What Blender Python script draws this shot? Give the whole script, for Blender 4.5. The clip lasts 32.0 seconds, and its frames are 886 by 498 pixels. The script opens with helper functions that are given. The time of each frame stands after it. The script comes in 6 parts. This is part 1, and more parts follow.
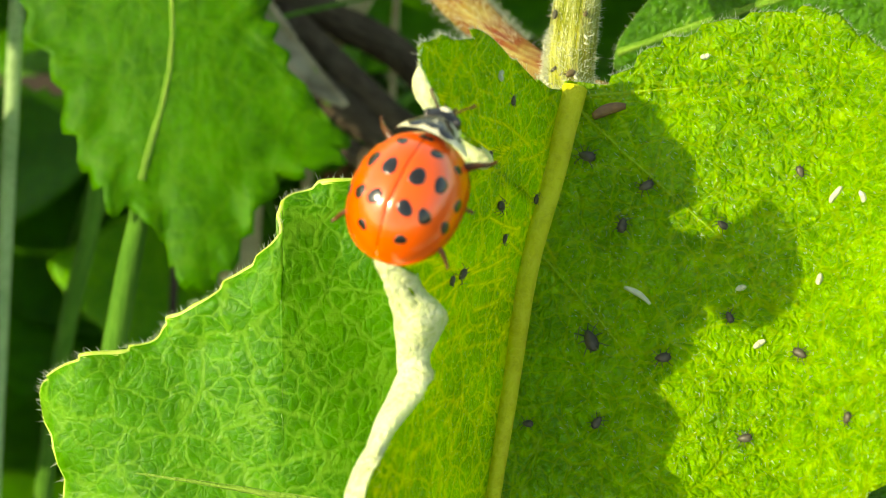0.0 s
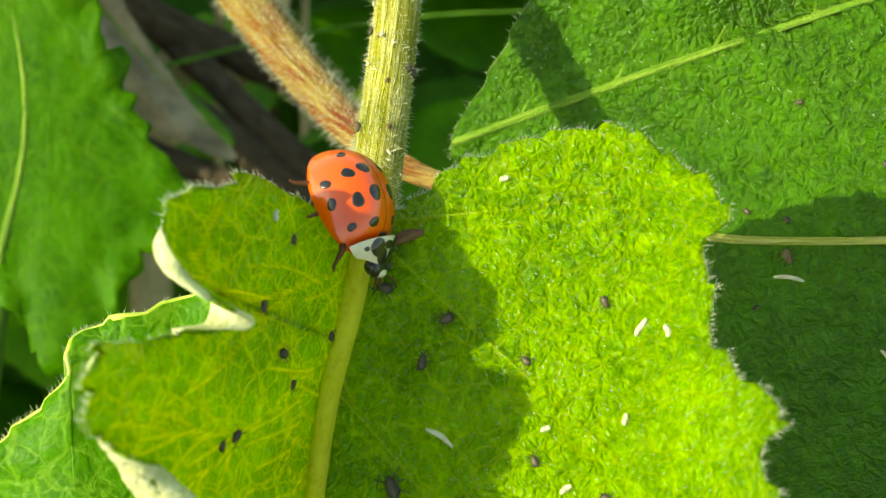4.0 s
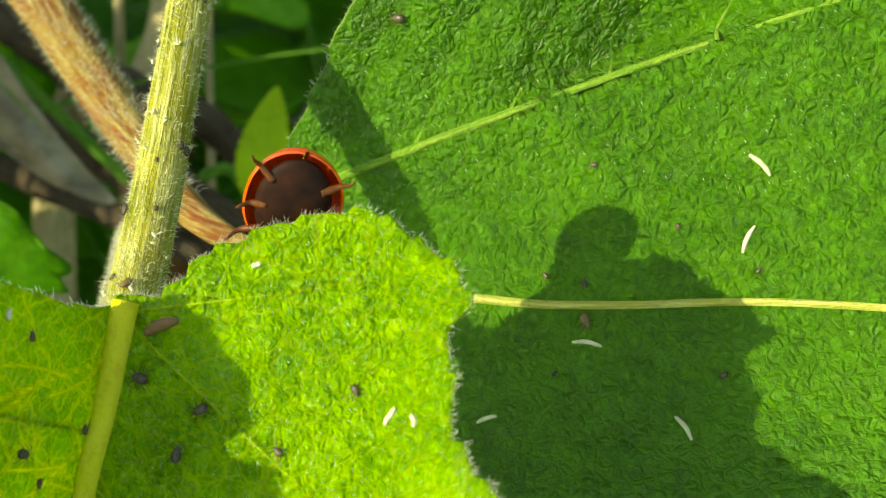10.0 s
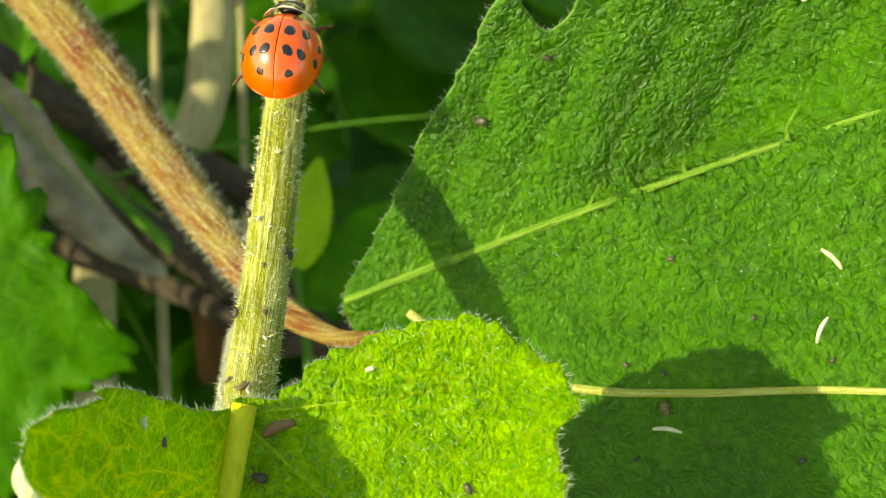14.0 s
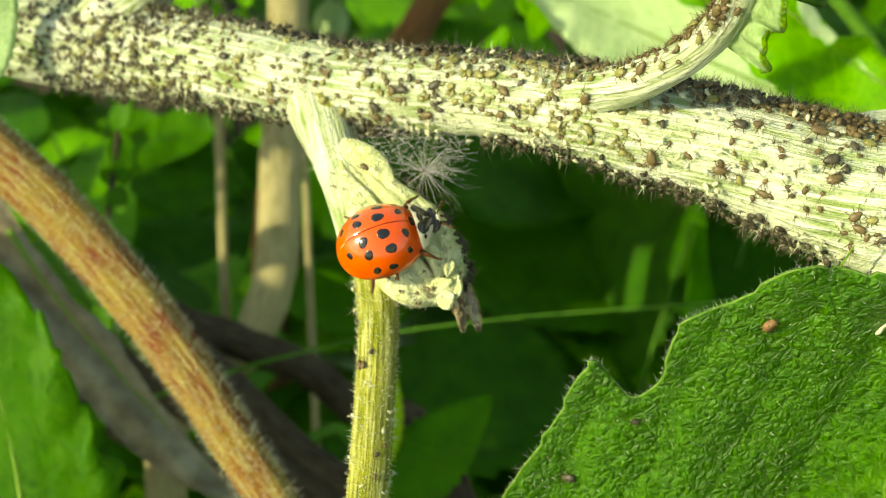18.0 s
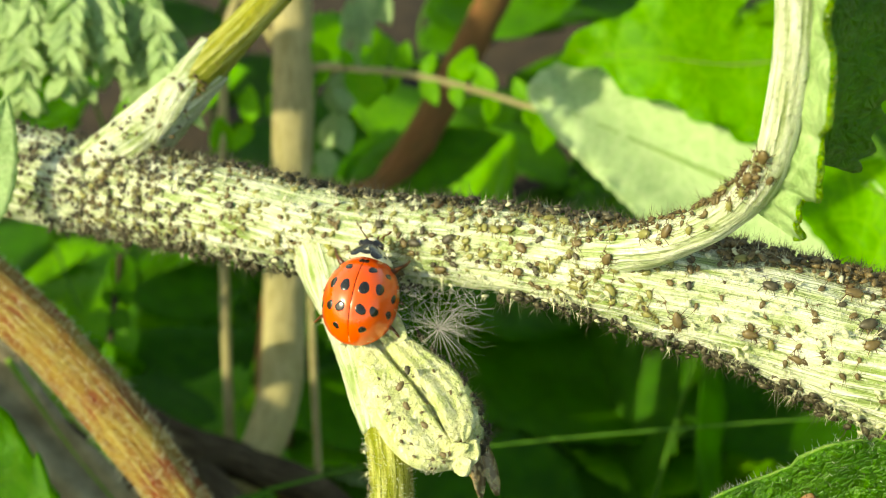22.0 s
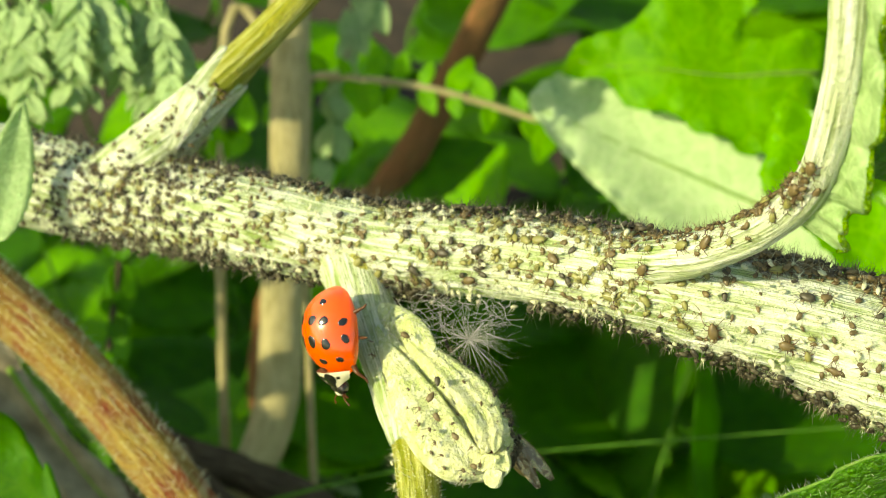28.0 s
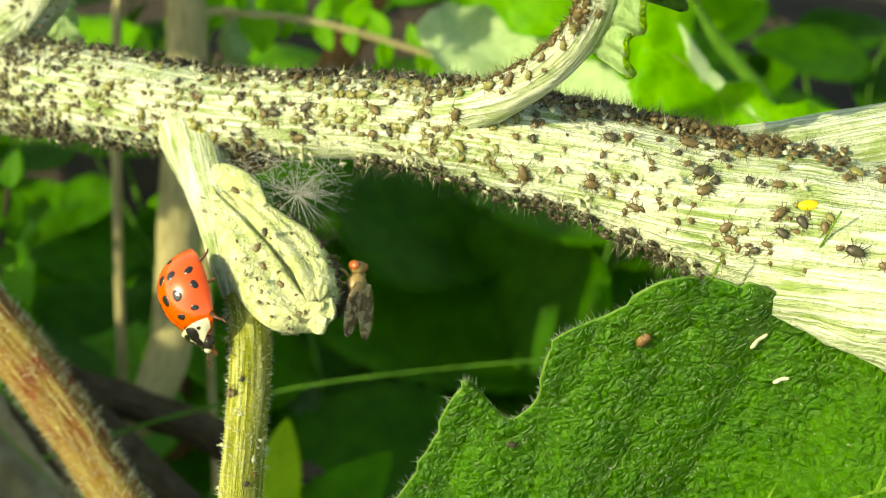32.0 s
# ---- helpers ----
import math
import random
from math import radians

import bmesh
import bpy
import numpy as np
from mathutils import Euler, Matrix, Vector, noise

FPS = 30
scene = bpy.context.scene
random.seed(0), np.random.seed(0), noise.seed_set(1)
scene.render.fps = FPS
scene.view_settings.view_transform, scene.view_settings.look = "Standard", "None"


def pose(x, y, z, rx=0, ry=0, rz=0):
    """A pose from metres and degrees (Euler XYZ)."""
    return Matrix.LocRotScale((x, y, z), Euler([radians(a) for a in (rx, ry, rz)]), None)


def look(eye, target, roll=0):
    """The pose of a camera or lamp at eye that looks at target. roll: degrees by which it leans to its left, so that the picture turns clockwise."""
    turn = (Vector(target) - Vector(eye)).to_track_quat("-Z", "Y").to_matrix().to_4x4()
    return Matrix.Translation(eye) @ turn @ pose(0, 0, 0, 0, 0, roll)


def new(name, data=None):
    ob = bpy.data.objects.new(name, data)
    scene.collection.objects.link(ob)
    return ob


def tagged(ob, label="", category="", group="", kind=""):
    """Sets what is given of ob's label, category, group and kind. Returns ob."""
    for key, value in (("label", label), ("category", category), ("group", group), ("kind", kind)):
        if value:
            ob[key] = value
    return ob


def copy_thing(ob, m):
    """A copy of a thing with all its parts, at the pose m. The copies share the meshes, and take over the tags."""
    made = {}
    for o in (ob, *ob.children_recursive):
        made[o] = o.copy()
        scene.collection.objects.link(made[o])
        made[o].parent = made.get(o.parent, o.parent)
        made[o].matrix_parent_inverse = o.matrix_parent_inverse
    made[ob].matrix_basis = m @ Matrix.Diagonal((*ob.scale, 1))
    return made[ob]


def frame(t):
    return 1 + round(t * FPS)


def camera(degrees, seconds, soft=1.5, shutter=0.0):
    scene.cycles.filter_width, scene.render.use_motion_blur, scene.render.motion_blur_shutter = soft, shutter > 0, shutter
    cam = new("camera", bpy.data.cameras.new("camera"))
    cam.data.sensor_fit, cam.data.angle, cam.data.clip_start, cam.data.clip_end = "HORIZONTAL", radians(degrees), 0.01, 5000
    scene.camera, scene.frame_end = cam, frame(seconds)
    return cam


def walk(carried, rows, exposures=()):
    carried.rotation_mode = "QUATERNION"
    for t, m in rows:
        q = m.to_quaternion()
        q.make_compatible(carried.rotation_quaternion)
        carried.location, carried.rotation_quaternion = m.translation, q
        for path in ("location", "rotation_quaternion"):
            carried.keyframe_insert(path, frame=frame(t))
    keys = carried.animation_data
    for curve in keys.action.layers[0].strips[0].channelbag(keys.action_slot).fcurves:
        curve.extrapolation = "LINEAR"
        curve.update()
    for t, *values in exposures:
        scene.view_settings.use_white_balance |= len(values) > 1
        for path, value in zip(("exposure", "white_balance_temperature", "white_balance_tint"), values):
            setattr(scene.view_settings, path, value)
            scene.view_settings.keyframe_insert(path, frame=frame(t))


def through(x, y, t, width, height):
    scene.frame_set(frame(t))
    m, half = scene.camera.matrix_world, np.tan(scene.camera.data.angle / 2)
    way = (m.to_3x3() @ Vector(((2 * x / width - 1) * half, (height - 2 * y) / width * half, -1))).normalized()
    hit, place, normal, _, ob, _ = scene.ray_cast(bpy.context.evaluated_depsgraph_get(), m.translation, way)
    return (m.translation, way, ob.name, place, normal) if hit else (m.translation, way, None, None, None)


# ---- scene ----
# ---- camera ----
cam = camera(35.2, 32.0, soft=1.0)
cam.data.dof.use_dof = True
cam.data.dof.focus_distance = 0.071
cam.data.dof.aperture_fstop = 94.0

PATH = [
    (0, -0.00862, -0.04446, 0.31174, 35.89, 0.06, 3.31),
    (0.5, -0.00799, -0.04338, 0.31329, 36.80, -0.11, 2.21),
    (1, -0.00563, -0.03910, 0.31379, 35.07, 0.99, 1.78),
    (1.5, -0.00472, -0.03793, 0.31432, 34.71, -0.34, 2.18),
    (2, -0.00282, -0.03704, 0.31374, 35.34, 0.05, 1.28),
    (2.5, -0.00181, -0.03639, 0.31429, 35.77, 0.23, 0.89),
    (3, -0.00117, -0.03665, 0.31402, 36.58, 0.22, 1.02),
    (3.5, -0.00078, -0.03571, 0.31302, 35.58, 0.29, 0.94),
    (5.5, -0.00009, -0.03715, 0.31148, 35.40, 0.10, 0.67),
    (6, 0.00001, -0.03617, 0.31170, 34.99, 0.00, 0.00),
    (6.5, 0.00213, -0.03432, 0.31239, 35.05, -0.38, 0.17),
    (7, 0.00288, -0.03408, 0.31284, 35.24, -0.23, -0.19),
    (7.5, 0.00397, -0.03411, 0.31318, 35.50, -0.13, -0.04),
    (8, 0.00444, -0.03471, 0.31296, 35.54, -0.03, -0.16),
    (8.5, 0.00472, -0.03372, 0.31257, 35.60, -0.24, -0.55),
    (9, 0.00600, -0.03214, 0.31278, 35.64, -0.69, -1.02),
    (9.5, 0.00703, -0.03276, 0.31170, 36.31, -1.02, -1.28),
    (10, 0.00947, -0.03230, 0.31336, 35.70, 0.22, -0.99),
    (10.5, 0.00791, -0.03173, 0.31383, 35.78, 0.42, -2.30),
    (11, 0.00778, -0.03231, 0.31361, 35.79, 0.56, -2.15),
    (11.5, 0.00657, -0.03293, 0.31366, 35.39, 1.07, -2.30),
    (12, 0.00400, -0.03378, 0.31301, 35.98, 0.66, -1.99),
    (12.5, 0.00239, -0.03349, 0.31263, 35.95, 0.52, -1.99),
    (13, 0.00215, -0.03357, 0.31248, 35.90, 0.53, -1.79),
    (13.5, 0.00283, -0.03373, 0.31331, 36.45, 0.59, -1.60),
    (14, 0.00472, -0.03203, 0.31817, 37.45, 0.73, -1.50),
    (14.3, 0.00673, -0.02886, 0.32333, 37.92, 1.30, -1.24),
    (14.5, 0.00716, -0.02719, 0.32634, 38.33, 1.69, -1.68),
    (15, 0.00744, -0.01770, 0.32852, 36.63, 3.09, -2.15),
    (15.5, 0.00524, -0.01751, 0.32805, 38.59, 3.09, -1.56),
    (17.5, 0.00313, -0.01783, 0.32842, 39.56, 3.55, -1.15),
    (18, 0.00383, -0.01810, 0.32794, 40.33, 3.37, -0.97),
    (18.5, 0.00481, -0.01766, 0.32877, 40.70, 3.38, -0.86),
    (19, 0.00569, -0.01736, 0.32867, 40.86, 3.39, -0.92),
    (19.5, 0.00605, -0.01660, 0.32798, 41.64, 3.45, -1.56),
    (20, 0.00629, -0.01615, 0.32806, 42.33, 3.04, -1.26),
    (20.5, 0.00685, -0.01603, 0.32806, 42.51, 3.32, -1.12),
    (21, 0.00647, -0.01604, 0.32833, 43.05, 3.37, -0.84),
    (21.5, 0.00529, -0.01506, 0.32798, 43.60, 3.77, -1.03),
    (22, 0.00324, -0.01277, 0.32814, 43.96, 3.79, -1.26),
    (22.5, 0.00159, -0.01268, 0.32802, 44.11, 3.62, -1.79),
    (23, 0.00184, -0.01338, 0.32770, 44.13, 3.43, -1.69),
    (23.5, 0.00187, -0.01292, 0.32821, 44.13, 3.51, -1.75),
    (24, 0.00196, -0.01298, 0.32872, 44.27, 3.63, -2.00),
    (24.5, 0.00170, -0.01274, 0.32938, 44.52, 3.63, -2.17),
    (25, 0.00173, -0.01211, 0.32957, 44.68, 3.50, -2.11),
    (25.5, 0.00181, -0.01129, 0.32893, 44.73, 3.38, -2.10),
    (27.5, 0.00070, -0.01087, 0.33053, 44.54, 3.20, -1.85),
    (28, 0.00030, -0.01243, 0.32807, 44.34, 3.01, -1.71),
    (28.5, 0.00095, -0.01427, 0.32700, 43.98, 2.88, -1.87),
    (29, 0.00085, -0.01549, 0.32597, 43.66, 2.90, -1.97),
    (29.5, 0.00062, -0.01551, 0.32606, 43.59, 2.73, -2.10),
    (30, 0.00316, -0.01533, 0.32618, 43.53, 2.44, -2.29),
    (30.5, 0.00455, -0.01704, 0.32409, 43.43, 1.99, -2.79),
    (31, 0.00589, -0.01775, 0.32463, 43.33, 1.71, -3.26),
    (31.5, 0.00677, -0.01843, 0.32475, 43.36, 1.51, -3.43),
    (32, 0.00625, -0.01951, 0.32431, 43.48, 1.29, -3.64),
]
walk(cam, [(t, pose(x, y, z, rx, ry, rz)) for t, x, y, z, rx, ry, rz in PATH], exposures=[(0.0, 1.17, 9300, -4), (14.0, 1.17, 9300, -4), (15.5, 0.89, 9600, -7), (32.0, 0.89, 9600, -7)])

# ---- the plan's own space: millimetres, x along the branch, y away from the camera, z up the petiole ----
TILT = 55.0
PLAN = Matrix.Translation((0, 0, 0.26)) @ Euler((radians(-TILT), 0, 0)).to_matrix().to_4x4()
TURN3 = np.array(PLAN.to_3x3())


def to_world(v):
    """Plan millimetres to world metres."""
    return np.asarray(v, float).reshape(-1, 3) * 0.001 @ TURN3.T + (0, 0, 0.26)


def ground_at(x, y):
    """The plan's z at which the ground lies under (x, y)."""
    return (-260.0 + math.sin(radians(TILT)) * y) / math.cos(radians(TILT))


# ---- world and sun ----
SUN = Vector(PLAN.to_3x3() @ Vector((-0.732, -0.675, 0.105))).normalized()
world = bpy.data.worlds.new("sky")
scene.world = world
world.use_nodes = True
sky = world.node_tree.nodes.new("ShaderNodeTexSky")
sky.sky_type, sky.sun_disc = "NISHITA", False
sky.sun_elevation = math.asin(SUN.z)
sky.sun_rotation = math.atan2(SUN.x, SUN.y)
back = world.node_tree.nodes["Background"]
back.inputs["Strength"].default_value = 0.15
world.node_tree.links.new(sky.outputs["Color"], back.inputs["Color"])
sun = new("sun", bpy.data.lights.new("sun", "SUN"))
sun.data.energy, sun.data.angle, sun.data.color = 3.2, radians(0.6), (1.0, 0.96, 0.88)
sun.matrix_world = look((0, 0, 2), Vector((0, 0, 2)) - SUN)


# ---- materials ----
class Nodes:
    """A small builder for node materials."""

    def __init__(self, name):
        self.mat = bpy.data.materials.new(name)
        self.mat.use_nodes = True
        self.tree = self.mat.node_tree
        self.bsdf = self.tree.nodes["Principled BSDF"]
        self.out = self.tree.nodes["Material Output"]

    def node(self, kind, **props):
        n = self.tree.nodes.new(kind)
        for key, value in props.items():
            setattr(n, key, value)
        return n

    def link(self, a, b):
        self.tree.links.new(a, b)

    def coord(self, scale=1000.0, stretch=(1, 1, 1), which="Object"):
        tc = self.node("ShaderNodeTexCoord")
        mp = self.node("ShaderNodeMapping")
        mp.inputs["Scale"].default_value = [scale * s for s in stretch]
        self.link(tc.outputs[which], mp.inputs["Vector"])
        return mp.outputs["Vector"]

    def noise(self, vec, scale, detail=4.0, rough=0.55, distort=0.0):
        n = self.node("ShaderNodeTexNoise")
        for key, value in (("Scale", scale), ("Detail", detail), ("Roughness", rough), ("Distortion", distort)):
            n.inputs[key].default_value = value
        self.link(vec, n.inputs["Vector"])
        return n.outputs["Fac"]

    def cells(self, vec, scale, feature="DISTANCE_TO_EDGE", rand=1.0):
        n = self.node("ShaderNodeTexVoronoi", feature=feature)
        n.inputs["Scale"].default_value = scale
        n.inputs["Randomness"].default_value = rand
        self.link(vec, n.inputs["Vector"])
        return n.outputs["Distance"]

    def span(self, fac, lo, hi, a=0.0, b=1.0):
        n = self.node("ShaderNodeMapRange")
        for key, value in (("From Min", lo), ("From Max", hi), ("To Min", a), ("To Max", b)):
            n.inputs[key].default_value = value
        self.link(fac, n.inputs["Value"])
        return n.outputs["Result"]

    def math(self, op, a, b):
        n = self.node("ShaderNodeMath", operation=op)
        for k, v in enumerate((a, b)):
            if isinstance(v, (int, float)):
                n.inputs[k].default_value = v
            else:
                self.link(v, n.inputs[k])
        return n.outputs[0]

    def mix(self, fac, a, b):
        n = self.node("ShaderNodeMix", data_type="RGBA")
        for key, v in ((0, fac), (6, a), (7, b)):
            if isinstance(v, (int, float)):
                n.inputs[key].default_value = v
            elif isinstance(v, tuple):
                n.inputs[key].default_value = (*v, 1.0)
            else:
                self.link(v, n.inputs[key])
        return n.outputs[2]

    def ramp(self, fac, stops):
        n = self.node("ShaderNodeValToRGB")
        while len(n.color_ramp.elements) < len(stops):
            n.color_ramp.elements.new(0.5)
        for e, (p, c) in zip(n.color_ramp.elements, stops):
            e.position, e.color = p, (*c, 1.0)
        self.link(fac, n.inputs["Fac"])
        return n.outputs["Color"]

    def bump(self, height, strength=0.5, distance=0.0001, before=None):
        n = self.node("ShaderNodeBump")
        n.inputs["Strength"].default_value = strength
        n.inputs["Distance"].default_value = distance
        self.link(height, n.inputs["Height"])
        if before is not None:
            self.link(before, n.inputs["Normal"])
        return n.outputs["Normal"]

    def set(self, **values):
        for key, v in values.items():
            sock = self.bsdf.inputs[key.replace("_", " ")]
            if isinstance(v, (int, float)):
                sock.default_value = v
            elif isinstance(v, tuple):
                sock.default_value = (*v, 1.0)
            else:
                self.link(v, sock)
        return self

    def thin(self, colour, share, normal=None):
        """Lets part of the light through, as a leaf does."""
        t = self.node("ShaderNodeBsdfTranslucent")
        self.link(colour, t.inputs["Color"])
        if normal is not None:
            self.link(normal, t.inputs["Normal"])
        m = self.node("ShaderNodeMixShader")
        m.inputs[0].default_value = share
        self.link(self.bsdf.outputs[0], m.inputs[1])
        self.link(t.outputs[0], m.inputs[2])
        self.link(m.outputs[0], self.out.inputs["Surface"])
        return self


def leaf_material(name, dark, light, vein, cell=0.75, gloss=0.38, share=0.38, relief=0.5, through=None, pimples=0.7, web=0.6, spec=0.32, deep=0.00014, glow=None, fleck=0.35):
    """A net-veined leaf: quilted cells between fine pale veins, blotches, specks, glints painted as flecks and a waxy
    gloss.
    """
    n = Nodes(name)
    v = n.coord()
    warp = n.node("ShaderNodeVectorMath", operation="ADD")
    wob = n.node("ShaderNodeTexNoise")
    wob.inputs["Scale"].default_value = 0.9
    n.link(v, wob.inputs["Vector"])
    n.link(v, warp.inputs[0])
    n.link(wob.outputs["Color"], warp.inputs[1])
    w = warp.outputs[0]
    broad = n.cells(w, cell * 0.55)
    fine = n.cells(w, cell * 1.15)
    finer = n.cells(w, cell * 3.2)
    blotch = n.noise(v, 0.22, 3.0)
    grain = n.noise(v, 6.0, 3.0)
    body = n.mix(n.span(blotch, 0.35, 0.65), dark, light)
    body = n.mix(n.span(grain, 0.3, 0.8, 0.0, 0.35), body, light)
    spots = n.noise(v, 1.8, 4.0, 0.62, 0.8)
    # glints painted into the colour: lighter flecks with darker gaps between them
    body = n.mix(n.span(spots, 0.48, 0.62, 0.0, fleck), body, tuple(min(0.9, 1.45 * c) for c in light))
    body = n.mix(n.span(spots, 0.47, 0.38, 0.0, fleck), body, tuple(0.62 * c for c in dark))
    net = n.math("MAXIMUM", n.span(fine, 0.012, 0.060, 0.9, 0.0), n.span(finer, 0.0, 0.09, 0.45, 0.0))
    net = n.math("MAXIMUM", net, n.span(broad, 0.012, 0.050, 1.0, 0.0))
    lines = n.node("ShaderNodeAttribute", attribute_name="veins").outputs["Fac"]
    colour = n.mix(n.math("MAXIMUM", n.math("MULTIPLY", net, web), n.math("MULTIPLY", lines, 0.5)), body, vein)
    quilt = n.math("ADD", n.math("MULTIPLY", n.span(fine, 0.0, 0.25), 0.6), n.math("MULTIPLY", n.span(finer, 0.0, 0.3), 0.5))
    pimple = n.noise(v, 7.0, 3.0, 0.6)
    height = n.math("ADD", quilt, n.math("MULTIPLY", pimple, pimples))
    height = n.math("ADD", height, n.math("MULTIPLY", n.span(broad, 0.0, 0.22), 0.4))
    height = n.math("ADD", height, n.math("MULTIPLY", spots, 1.6))
    height = n.math("ADD", height, n.math("MULTIPLY", lines, 0.8))
    normal = n.bump(height, relief, deep)
    n.set(Base_Color=colour, Roughness=n.span(grain, 0.2, 0.8, gloss - 0.08, gloss + 0.14), Normal=normal, Specular_IOR_Level=spec)
    passed = n.mix(n.math("MAXIMUM", n.math("MULTIPLY", net, web if glow is None else glow), lines), n.mix(n.span(blotch, 0.35, 0.65), tuple(0.72 * c for c in through or light), through or light), tuple(min(0.98, 1.6 * c + 0.1) for c in vein[:2]) + (vein[2],))
    return n.thin(passed, share).mat


def stem_material(name, pale, green, streak, brown=None, share=0.12, spec=0.3, rough=0.6):
    """A ribbed, downy stem: long streaks, blotches and small scars."""
    n = Nodes(name)
    uv = n.coord(1.0, (1.0, 0.06, 1.0), "UV")
    uv2 = n.coord(1.0, (1, 1, 1), "UV")
    v = n.coord()
    lines = n.noise(uv, 3.2, 5.0, 0.65)
    blot = n.noise(v, 0.28, 4.0)
    speck = n.noise(uv2, 2.2, 4.0, 0.7)
    colour = n.mix(n.span(blot, 0.35, 0.65), pale, green)
    colour = n.mix(n.span(lines, 0.44, 0.60, 0.0, 0.9), colour, streak)
    thin = n.noise(n.coord(1.0, (1.0, 0.03, 1.0), "UV"), 7.5, 3.0, 0.6)
    colour = n.mix(n.span(thin, 0.53, 0.64, 0.0, 0.7), colour, tuple(0.75 * c for c in green))
    if brown:
        colour = n.mix(n.span(speck, 0.56, 0.72, 0.0, 0.75), colour, brown)
    height = n.math("ADD", n.math("MULTIPLY", lines, 1.2), n.math("MULTIPLY", speck, 0.7))
    n.set(Base_Color=colour, Roughness=rough, Normal=n.bump(height, 1.0, 0.0004), Specular_IOR_Level=spec)
    n.bsdf.inputs["Subsurface Weight"].default_value = share
    n.bsdf.inputs["Subsurface Radius"].default_value = (0.0009, 0.0012, 0.0004)
    n.bsdf.inputs["Subsurface Scale"].default_value = 1.0
    return n.mat


def plain_material(name, colour, other, scale=3.0, rough=0.5, relief=0.3, metal=0.0, coat=0.0, spec=0.5, film=0.08):
    """A mottled surface with fine grain."""
    n = Nodes(name)
    v = n.coord()
    a = n.noise(v, scale, 4.0)
    b = n.noise(v, scale * 6, 3.0)
    c = n.mix(n.span(a, 0.35, 0.65), colour, other)
    n.set(Base_Color=c, Roughness=n.span(b, 0.2, 0.8, max(rough - 0.1, 0.02), rough + 0.1), Metallic=metal, Normal=n.bump(b, relief, 0.00004), Coat_Weight=coat, Specular_IOR_Level=spec)
    n.bsdf.inputs["Coat Roughness"].default_value = film
    n.bsdf.inputs["Coat IOR"].default_value = 1.5 if film < 0.1 else 1.65
    return n.mat


